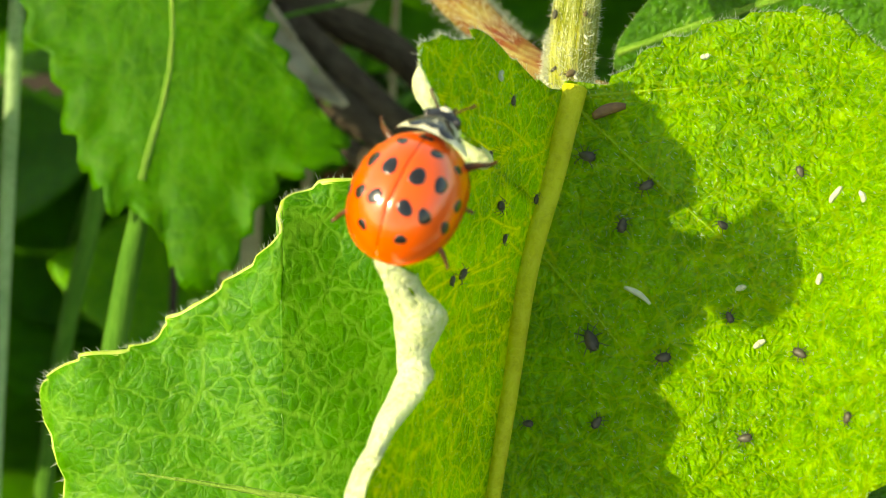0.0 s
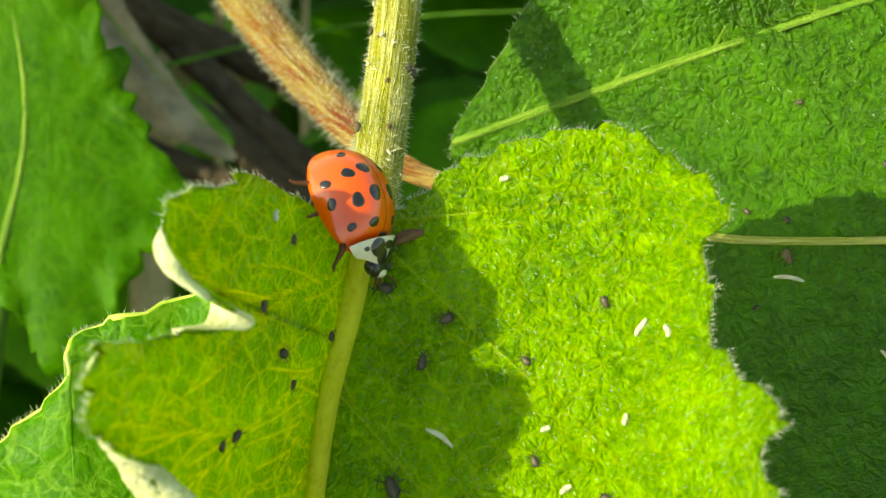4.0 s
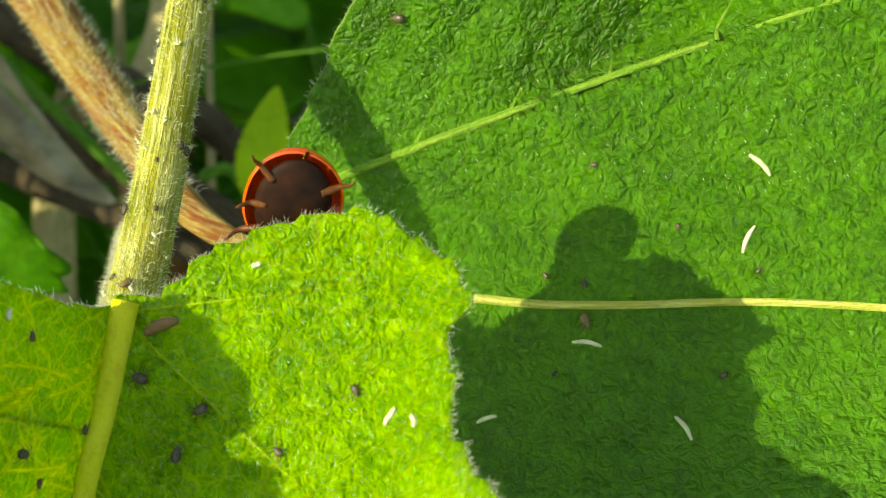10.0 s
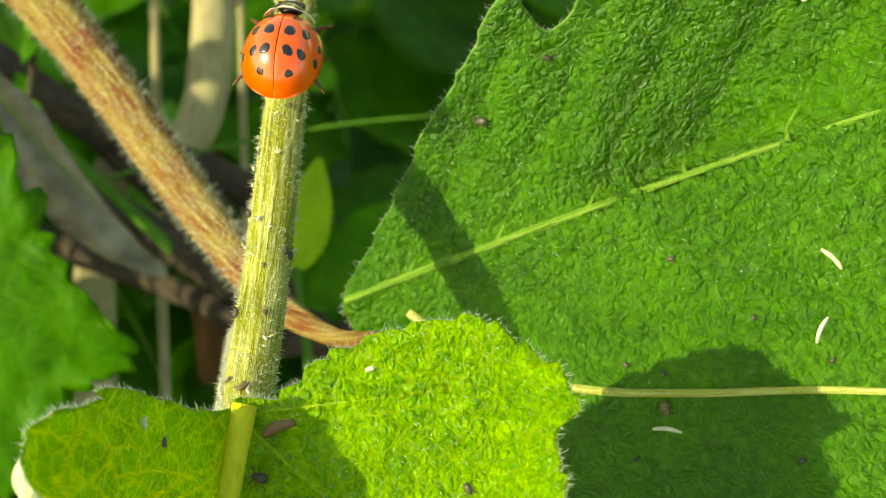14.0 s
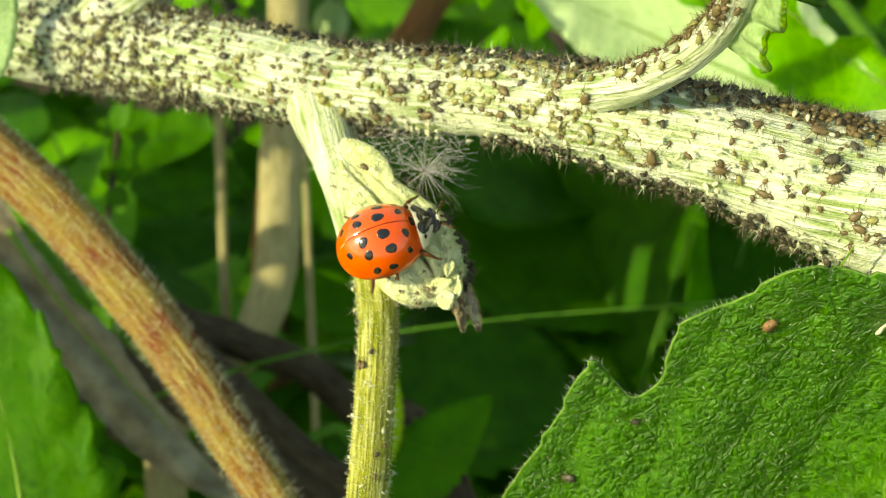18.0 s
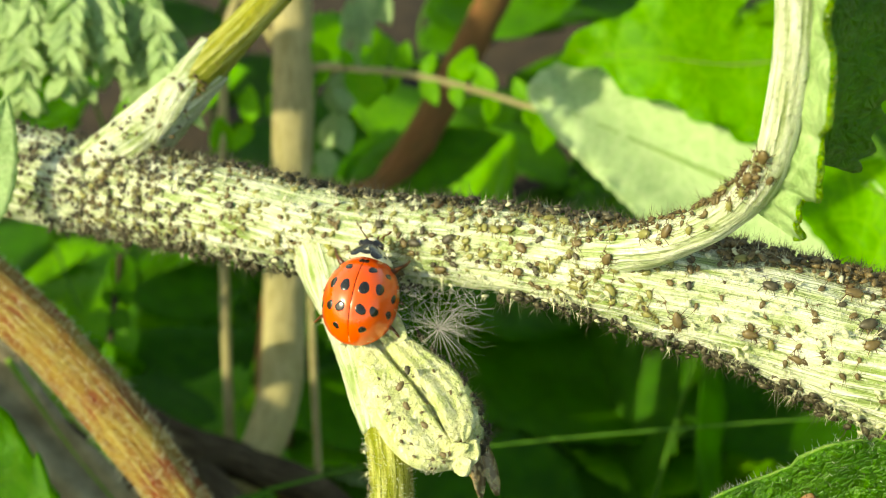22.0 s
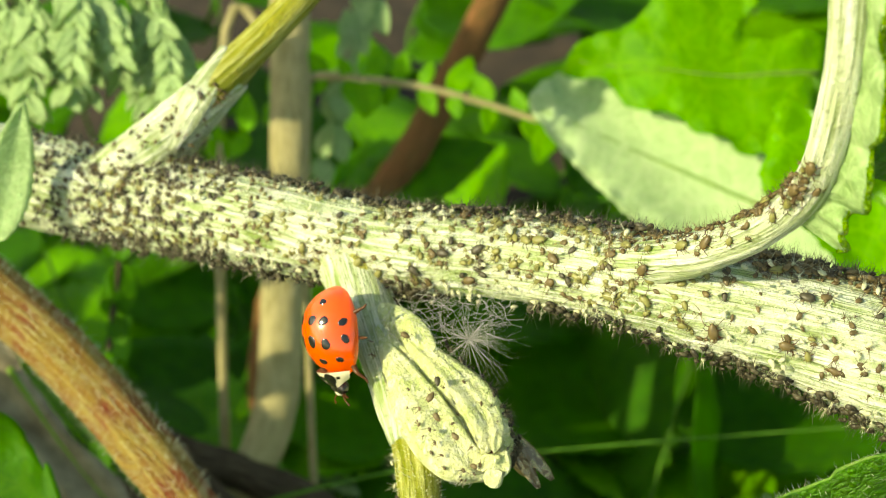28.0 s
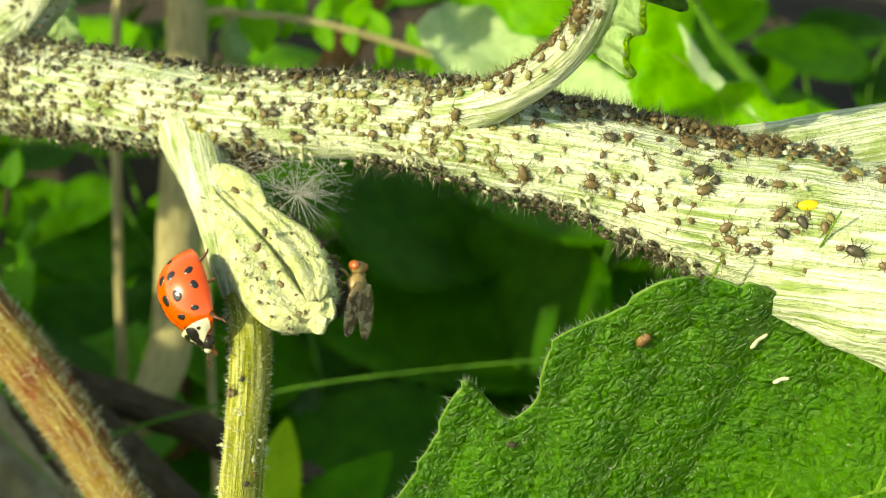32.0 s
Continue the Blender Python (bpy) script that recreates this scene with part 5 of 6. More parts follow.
# ---- the frill of the leaf that the side branch carries ----
def build_frill():
    """The ruffled wing of leaf that runs down the stalk, seen from its pale underside."""
    inner = spline([(15.2, 1.0, 40.2), (16.2, -1.5, 40.6), (16.8, -4.2, 41.8), (16.8, -8.2, 45.0), (16.5, -11.0, 49.0), (16.0, -13.0, 55.5)], 90)
    outer = spline([(17.0, 0.4, 38.4), (17.3, -2.2, 39.1), (17.4, -5.4, 40.6), (17.1, -9.2, 43.2), (16.9, -11.8, 47.0), (16.6, -13.6, 53.0)], 90)
    verts, faces = [], []
    cols = 13
    for k in range(90):
        s = k / 89
        a, b = inner[k], outer[k]
        for j in range(cols):
            q = j / (cols - 1)
            lobe = 1.0 + 0.16 * math.sin(s * 24 + 0.6) + 0.08 * math.sin(s * 53)
            ruffle = q * q * (0.55 * math.sin(s * 33) + 0.3 * math.sin(s * 58 + 1))
            p = a + (b - a) * q * lobe + np.array((0.25, 0.7, 0.3)) * ruffle
            verts.append(p + 0.15 * wave(p, 0.9, 3.0))
    for k in range(89):
        for j in range(cols - 1):
            a = k * cols + j
            faces.append((a, a + 1, a + cols + 1, a + cols))
    ob = piece("frilled_blade", verts, faces, ["fern_leaf"], plant, "pale green ruffled wing of a leaf")
    solid = ob.modifiers.new("thickness", "SOLIDIFY")
    solid.thickness, solid.offset = 0.0003, 0.0
    rows = [(*verts[k * cols + cols - 1], 0.17) for k in range(90)]
    v, f, uv = tube_of(rows, 6)
    piece("margin", v, f, "young_leaf", ob, "lime green leaf margin", uv)
    # the dark upper side of the same leaf beyond the stalk
    verts, faces = [], []
    for k in range(40):
        s = k / 39
        for j in range(9):
            q = j / 8
            w = (3.0 + 1.0 * math.sin(3 * s) + 0.3 * math.sin(s * 45)) * q
            p = inner[30 + k] + np.array((0.5, 1.6, 0.4)) + np.array((0.9, 0.35, -0.2 + 0.3 * s)) * w
            verts.append(p + np.array((0, 0.3, 0.2)) * wave(p, 1.6, 5.0))
    for k in range(39):
        for j in range(8):
            a = k * 9 + j
            faces.append((a, a + 1, a + 10, a + 9))
    ob = piece("green_blade", verts, faces, ["old_leaf"], plant, "green toothed upper side of the winged leaf")
    solid = ob.modifiers.new("thickness", "SOLIDIFY")
    solid.thickness, solid.offset = 0.0003, 0.0


build_frill()


# ---- aphids ----
def aphid_mesh(kind, low=False):
    """One aphid's body in its own millimetres (x ahead, z up), about 1 long."""
    v, f = ball((0, 0, 0.19), (0.5, 0.29, 0.21), 5 if low else 8, 7 if low else 12)
    v = [(x, y * (1.0 - 0.55 * x), z * (1.0 - 0.25 * x)) for x, y, z in v]
    if not low:
        for s in (1, -1):
            v2, f2, _ = tube_of([(-0.36, 0.14 * s, 0.34, 0.035), (-0.52, 0.18 * s, 0.44, 0.025)], 5)
            v, f = merge([(v, f), (v2, f2)])
    return v, f


def aphid_leg(x, s, sweep):
    v, f, _ = tube_of([(x, 0.14 * s, 0.16, 0.035), (x + 0.2 * sweep, 0.36 * s, 0.28, 0.026), (x + 0.4 * sweep, 0.58 * s, 0.0, 0.016)], 4)
    return v, f


def aphid_feeler(s):
    v, f, _ = tube_of([(0.46, 0.06 * s, 0.26, 0.022), (0.7, 0.2 * s, 0.36, 0.016), (0.2, 0.5 * s, 0.55, 0.01)], 4)
    return v, f


LEGS = [(x, s, sw) for x, sw in ((0.26, 0.9), (0.08, 0.1), (-0.12, -0.9)) for s in (1, -1)]


def build_aphid(kind, label):
    v, f = aphid_mesh(kind)
    me = mesh_of("aphid", np.array(v) * 0.001, f)
    me.materials.append(M[kind])
    ob = tagged(new("aphid", me), label, "aphid", "aphids on the plant")
    for x, s, sw in LEGS:
        v, f = aphid_leg(x, s, sw)
        local_piece("leg", v, f, "leg" if kind != "aphid_dark" else "aphid_dark", ob)
    for s in (1, -1):
        v, f = aphid_feeler(s)
        local_piece("feeler", v, f, "aphid_dark", ob)
    return ob


APHIDS = {
    "aphid_dark": build_aphid("aphid_dark", "tiny plump blackish aphid feeding on the plant"),
    "aphid_brown": build_aphid("aphid_brown", "tiny plump brown aphid feeding on the plant"),
    "aphid_green": build_aphid("aphid_green", "tiny plump olive green aphid feeding on the plant"),
}
USED = set()


def seat(place, normal, ahead, size):
    """The pose of a small creature on a skin, in the world."""
    n = (PLAN.to_3x3() @ Vector(normal)).normalized()
    a = PLAN.to_3x3() @ Vector(ahead)
    a = (a - n * a.dot(n)).normalized()
    side = n.cross(a)
    m = Matrix((a * size, side * size, n * size)).transposed().to_4x4()
    m.translation = Vector(to_world(place)[0])
    return m


def put_aphid(kind, place, normal, ahead, size):
    ob = APHIDS[kind]
    if kind not in USED:
        USED.add(kind)
    else:
        ob = copy_thing(ob, Matrix())
    ob.matrix_basis = seat(place, normal, ahead, size)
    return ob


def crowd(rows, count, s0, s1, lo, hi, seed, kinds, size=0.75, lined=0.7):
    rnd = random.Random(seed)
    taken = []
    tries = 0
    while len(taken) < count and tries < count * 12:
        tries += 1
        s, an = rnd.uniform(s0, s1), rnd.uniform(lo, hi)
        p, n, t = stem_at(rows, s, an)
        z = size * rnd.uniform(0.5, 1.45)
        if any(np.linalg.norm(p - q) < 0.42 * (z + w) for q, w in taken):
            continue
        taken.append((p, z))
        b = np.cross(n, t)
        a = rnd.gauss(0, 0.55) if rnd.random() < lined else rnd.uniform(0, 6.28)
        way = (t * math.cos(a) + b * math.sin(a)) * rnd.choice((1, -1))
        put_aphid(rnd.choice(kinds), p, n, way, z)


MIXED = ["aphid_dark", "aphid_green", "aphid_green", "aphid_green", "aphid_brown"]
crowd(BRANCH, 70, 0.135, 0.33, -1.0, 1.0, 41, MIXED, 0.62)
crowd(BRANCH, 62, 0.33, 0.47, -0.95, 0.95, 42, MIXED, 0.66)
crowd(BRANCH, 45, 0.47, 0.68, -0.8, 1.0, 43, ["aphid_brown", "aphid_green", "aphid_brown", "aphid_dark"], 0.7)
crowd(BRANCH, 14, 0.62, 0.74, -0.7, 1.0, 47, ["aphid_brown", "aphid_green", "aphid_brown"], 0.62)
crowd(SIDE, 28, 0.10, 0.62, -0.9, 1.2, 44, ["aphid_brown", "aphid_brown", "aphid_green"], 0.68)
AXIL = [(-29.5, 42.0, 51.6, 2.2), (-26.0, 39.2, 52.3, 2.5), (-23.5, 36.9, 53.1, 2.4), (-21.0, 35.2, 54.5, 2.15), (-18.0, 33.5, 56.4, 1.8), (-15.6, 32.5, 58.3, 1.5)]
crowd(AXIL, 14, 0.1, 0.95, -0.9, 1.2, 46, ["aphid_dark", "aphid_brown"], 0.6)
crowd(PETIOLE, 12, 0.05, 0.92, -1.4, 1.4, 45, ["aphid_dark", "aphid_brown"], 0.5)
crowd(PETIOLE, 16, 0.25, 0.95, -1.8, 1.8, 48, ["aphid_dark", "aphid_brown", "aphid_dark"], 0.42)


def colony(name, rows, count, s0, s1, lo, hi, seed, material, size=0.7, pile=0.35, label="dense crust of dark aphids along the branch"):
    """A crust of aphids too many to count, with their legs and cast skins."""
    rnd = random.Random(seed)
    bv, bf = aphid_mesh("", True)
    parts = []
    for _ in range(count):
        p, n, t = stem_at(rows, rnd.uniform(s0, s1), rnd.uniform(lo, hi), rnd.uniform(-0.1, pile))
        b = np.cross(n, t)
        a = rnd.uniform(0, 6.28)
        x = t * math.cos(a) + b * math.sin(a) + n * rnd.uniform(-0.5, 0.5)
        x /= np.linalg.norm(x)
        y = np.cross(n, x)
        y /= np.linalg.norm(y)
        zz = np.cross(x, y)
        z = size * rnd.uniform(0.5, 1.2)
        rot = np.stack([x, y, zz]) * z
        parts.append((np.array(bv) @ rot + p, bf))
        lv, lf = [], []
        for k in range(7):
            q = p + x * z * rnd.uniform(-0.3, 0.3) + n * 0.2 * z
            w = np.array([rnd.gauss(0, 1) for _ in range(3)]) + n * 0.9
            w /= np.linalg.norm(w)
            e = np.cross(w, n) * 0.03 + 1e-4
            l = z * rnd.uniform(0.6, 2.0)
            lv += [q - e, q + e, q + w * l + n * 0.1 * l]
            lf.append((3 * k, 3 * k + 1, 3 * k + 2))
        parts.append((lv, lf))
    v, f = merge(parts)
    ob = piece(name, v, f, material, None, label)
    return tagged(ob, "", "aphids", "", "stuff")


colony("aphid_colony", BRANCH, 560, 0.12, 0.47, 0.98, 1.75, 51, "aphid_dark", 0.62, 0.45)
colony("aphid_colony", BRANCH, 420, 0.45, 0.66, 0.70, 1.6, 52, "aphid_brown", 0.6, 0.45)
colony("aphid_colony", BRANCH, 220, 0.47, 0.66, 1.1, 1.7, 56, "aphid_dark", 0.6, 0.45)
colony("aphid_colony", BRANCH, 330, 0.12, 0.31, -1.75, -0.95, 53, "aphid_dark", 0.6, 0.3)
colony("aphid_colony", BRANCH, 200, 0.36, 0.62, -1.8, -1.15, 54, "aphid_dark", 0.6, 0.45)
colony("aphid_colony", BRANCH, 640, 0.10, 0.20, -1.3, 1.4, 55, "aphid_dark", 0.5, 0.15)
colony("aphid_colony", BRANCH, 200, 0.10, 0.22, -1.3, 1.4, 59, "aphid_brown", 0.5, 0.1)
colony("aphid_colony", BUD_LINE, 130, 0.25, 0.97, 1.15, 1.9, 57, "aphid_dark", 0.45, 0.25, "dense crust of dark aphids along the bud")
crowd(BUD_LINE, 6, 0.15, 0.9, -0.4, 0.6, 58, ["aphid_dark", "aphid_brown"], 0.5)


colony("aphid_colony", SIDE, 150, 0.14, 0.60, 0.3, 1.8, 66, "aphid_brown", 0.42, 0.1, "dense crust of brown aphids along the stalk")
colony("aphid_colony", AXIL, 90, 0.25, 0.95, -1.2, 0.4, 67, "aphid_brown", 0.45, 0.15, "dense crust of brown aphids in the twig axil")
colony("aphid_brood", BRANCH, 260, 0.14, 0.47, -1.0, 1.0, 61, "aphid_green", 0.52, 0.0, "scattered tiny olive young aphids on the branch")
colony("aphid_brood", BRANCH, 240, 0.14, 0.66, -1.0, 1.0, 62, "aphid_brown", 0.48, 0.0, "scattered tiny brown young aphids on the branch")


for lo, hi, s0, s1, seed in ((0.8, 1.8, 0.12, 0.66, 63), (-1.9, -0.9, 0.12, 0.64, 64), (-0.9, 0.9, 0.12, 0.66, 65)):
    colony("cast_skins", BRANCH, 130, s0, s1, lo, hi, seed, "skin", 0.5, 0.35, "pale cast skins strewn among the aphids")

colony("cast_skins", PETIOLE, 90, 0.08, 0.95, -2.0, 2.0, 68, "skin", 0.34, 0.15, "pale cast skins strewn along the leaf stalk")
colony("aphid_brood", BUD_LINE, 40, 0.1, 0.95, -1.2, 1.0, 69, "aphid_brown", 0.3, 0.05, "scattered tiny brown young aphids on the bud")

# ---- litter on the leaves ----
def on_blade(b, x, z, lift=0.02):
    return b.at(x, z, lift + 0.11)


for b, spots in ((front, ((-4.0, -0.8, 0.9, 1), (-9.1, -1.5, 0.6, 0), (-2.2, -4.2, 0.8, 1), (-1.1, -2.2, 0.8, 0), (-3.5, -9.9, 1.15, 0), (-0.1, -10.5, 0.8, 1), (2.9, -8.4, 0.6, 1), (6.1, -9.9, 0.75, 0), (6.0, -1.3, 0.6, 1), (2.5, -4.0, 0.6, 1), (-8.5, -3.6, 0.8, 1), (-8.1, 1.4, 0.5, 0), (-10.1, -6.9, 0.7, 0), (-10.5, -7.2, 0.55, 0), (-7.2, -9.7, 0.7, 1), (-5.4, -0.6, 0.5, 0), (-6.7, -3.0, 0.5, 1), (-8.2, -5.1, 0.5, 1), (3.7, -14.0, 0.7, 0), (-3.1, -13.8, 0.7, 1), (7.9, -12.6, 0.6, 0), (-6.4, -14.1, 0.6, 0))), (blade, ((15.9, 3.5, 0.5, 0), (18.0, 3.0, 0.5, 0), (18.0, 0.9, 0.9, 1), (16.2, -2.0, 0.4, 0), (18.6, 9.7, 0.5, 0), (23.0, 6.1, 0.4, 0), (7.8, 18.3, 0.9, 0), (18.4, 26.4, 0.7, 1), (27.0, 3.6, 0.4, 0), (25.0, -2.0, 0.5, 0), (11.5, 21.5, 0.6, 0)))):
    for k, (x, z, size, kind) in enumerate(spots):
        p, n = on_blade(b, x, z)
        a = random.Random(k * 7 + int(x * 10)).uniform(0, 6.28)
        put_aphid("aphid_brown" if kind and b is blade else "aphid_dark", p, n, (math.cos(a), 0.1, math.sin(a)), size)


def cast_skin(b, x, z, length, turn, material="skin", label="pale shed aphid skin lying on the leaf", name="shed_skin", width=0.10):
    """A limp empty skin: a bent, flattened husk."""
    p, n = on_blade(b, x, z, 0.06)
    d = np.array((math.cos(turn), 0, math.sin(turn)))
    d -= n * (d @ n)
    d /= np.linalg.norm(d)
    e = np.cross(n, d)
    rows = [(*(p + d * length * (q - 0.5) + e * 0.08 * length * math.sin(3.0 * q) + n * 0.05 * math.sin(9 * q)), width * (0.35 + math.sin(math.pi * (0.12 + 0.8 * q)))) for q in np.linspace(0, 1, 12)]
    v, f, uv = tube_of(rows, 8, 0.15, 4, 0.1, x)
    ob = piece(name, v, f, material, None, label, uv)
    return tagged(ob, "", "husk", "shed skins on the leaves")


for x, z, l, a in ((-1.4, -7.6, 1.5, -0.55), (7.6, -2.4, 0.9, 0.9), (8.6, -2.5, 0.6, -1.0), (-8.7, 2.4, 0.5, 1.0), (1.5, 4.3, 0.4, 0.2), (4.3, -9.6, 0.6, 0.6), (6.9, -6.4, 0.5, 1.4), (3.4, -7.0, 0.45, 0.3)):
    cast_skin(front, x, z, l, a)
for x, z, l, a in ((22.7, -4.8, 1.6, -1.0), (18.0, -0.4, 1.7, -0.2), (27.2, 9.3, 1.6, -0.8), (26.6, 5.3, 1.6, 1.1), (12.4, -4.6, 1.2, 0.2), (26.0, 23.9, 0.9, 0.5), (24.5, 26.0, 1.2, 1.2)):
    cast_skin(blade, x, z, l, a)
cast_skin(front, -3.0, 1.5, 1.7, 0.3, "debris", "small brown withered bract at the leaf base", "withered_bract", 0.2)
cast_skin(blade, 18.4, 26.4, 0.8, 1.0, "debris", "small brown scab on the leaf", "leaf_scab", 0.25)

p, n, t = stem_at(BRANCH, 0.665, 0.25)
v, f = ball((0, 0, 0), (1, 1, 1), 8, 12)
egg = new("yellow_fleck", mesh_of("yellow_fleck", np.array(v) * (0.00055, 0.00028, 0.0002), f))
egg.data.materials.append(M["yellow"])
tagged(egg, "bright orange yellow fleck on the branch", "fleck")
egg.matrix_basis = seat((26.6, 4.7, 32.2), (-0.1, -1, 0.1), (1, 0, 0), 1.0)


# ---- seed down caught under the branch ----
def build_pappus():
    rnd = random.Random(17)
    c = np.array((0.1, 17.2, 36.8))
    verts, faces = [], []
    p = thing("seed_down", c, "fluffy white seed down caught under the branch", "seed down")
    for k in range(120):
        w = np.array((rnd.gauss(0.35, 0.8), rnd.gauss(-0.1, 0.45), rnd.gauss(0.05, 0.65)))
        w /= np.linalg.norm(w)
        l = rnd.uniform(1.2, 3.8)
        rows = [(*(c + w * l * q + np.array((0, 0, -0.25)) * l * q * q * rnd.uniform(-0.5, 1)), 0.012 * (1.1 - q)) for q in (0, 0.35, 0.7, 1)]
        a, b, _ = tube_of(rows, 3, cap=False)
        v2, f2 = a, b
        off = len(verts)
        verts += list(v2)
        faces += [tuple(i + off for i in q) for q in f2]
    tagged(piece("tuft", verts, faces, "down", p), kind="stuff")
    verts, faces = [], []
    for k in range(120):
        a = np.array((rnd.uniform(-4.5, 2.5), rnd.uniform(17.0, 19.5), rnd.uniform(37.2, 39.6)))
        w = np.array((rnd.gauss(0.5, 0.6), rnd.gauss(0, 0.4), rnd.gauss(-0.1, 0.5)))
        w /= np.linalg.norm(w)
        l = rnd.uniform(0.8, 2.6)
        bow = np.array([rnd.gauss(0, 2) for _ in range(3)])
        v2, f2, _ = tube_of([(*(a + w * l * q + 0.25 * l * q * (1 - q) * bow), 0.012) for q in (0, 0.3, 0.6, 1)], 3, cap=False)
        off = len(verts)
        verts += list(v2)
        faces += [tuple(i + off for i in q) for q in f2]
    tagged(piece("web", verts, faces, "down", p, "tangled grey white threads"), kind="stuff")


build_pappus()


# ---- fly ----
def build_fly():
    """A small fruit fly with banded wings: head at its origin, body behind, x ahead."""
    fly = new("fruit_fly")
    fly.empty_display_size = 0.001
    tagged(fly, "small tan fruit fly with dark patterned wings", "fly")
    v, f = ball((0, 0, 0), (0.42, 0.55, 0.5), 10, 14)
    head = local_piece("head", v, f, "fly", fly, "tan head")
    for s in (1, -1):
        v, f = ball((0.08, 0.36 * s, 0.06), (0.32, 0.26, 0.40), 8, 10)
        local_piece("eye", v, f, "eye", head, "orange brown eye")
    v, f = ball((-1.0, 0, 0.05), (0.75, 0.62, 0.62), 10, 14)
    local_piece("thorax", v, f, "fly", fly, "tan bristly thorax")
    v, f = ball((-2.3, 0, -0.05), (0.95, 0.55, 0.5), 10, 14)
    local_piece("abdomen", v, f, "fly", fly, "tan abdomen")
    for s in (1, -1):
        verts, faces = [], []
        for i in range(12):
            q = i / 11
            for j in range(6):
                r = -1 + 2 * j / 5
                wid = 0.75 * math.sin(math.pi * (0.10 + 0.85 * q)) ** 0.7
                verts.append((-0.9 - 3.3 * q, s * (0.30 + 0.45 * q + wid * r * 0.9), 0.62 - 0.1 * q + 0.05 * math.sin(3 * r)))
        wing = local_piece("wing", verts, grid_faces(12, 6), "wing", fly, "clear wing with dark mottled bands")
        solid = wing.modifiers.new("thickness", "SOLIDIFY")
        solid.thickness = 0.00003
    for k, (x, sw) in enumerate(((-0.6, 0.7), (-1.0, 0.0), (-1.4, -0.7))):
        for s in (1, -1):
            v, f, _ = tube_of(spline([(x, 0.3 * s, -0.3, 0.09), (x + 0.4 * sw, 0.9 * s, -0.2, 0.08), (x + 0.7 * sw, 1.2 * s, -0.8, 0.06), (x + 0.9 * sw, 1.4 * s, -1.1, 0.05)], 12), 6)
            local_piece("leg", v, f, "fly", fly)
    return fly


fly = build_fly()


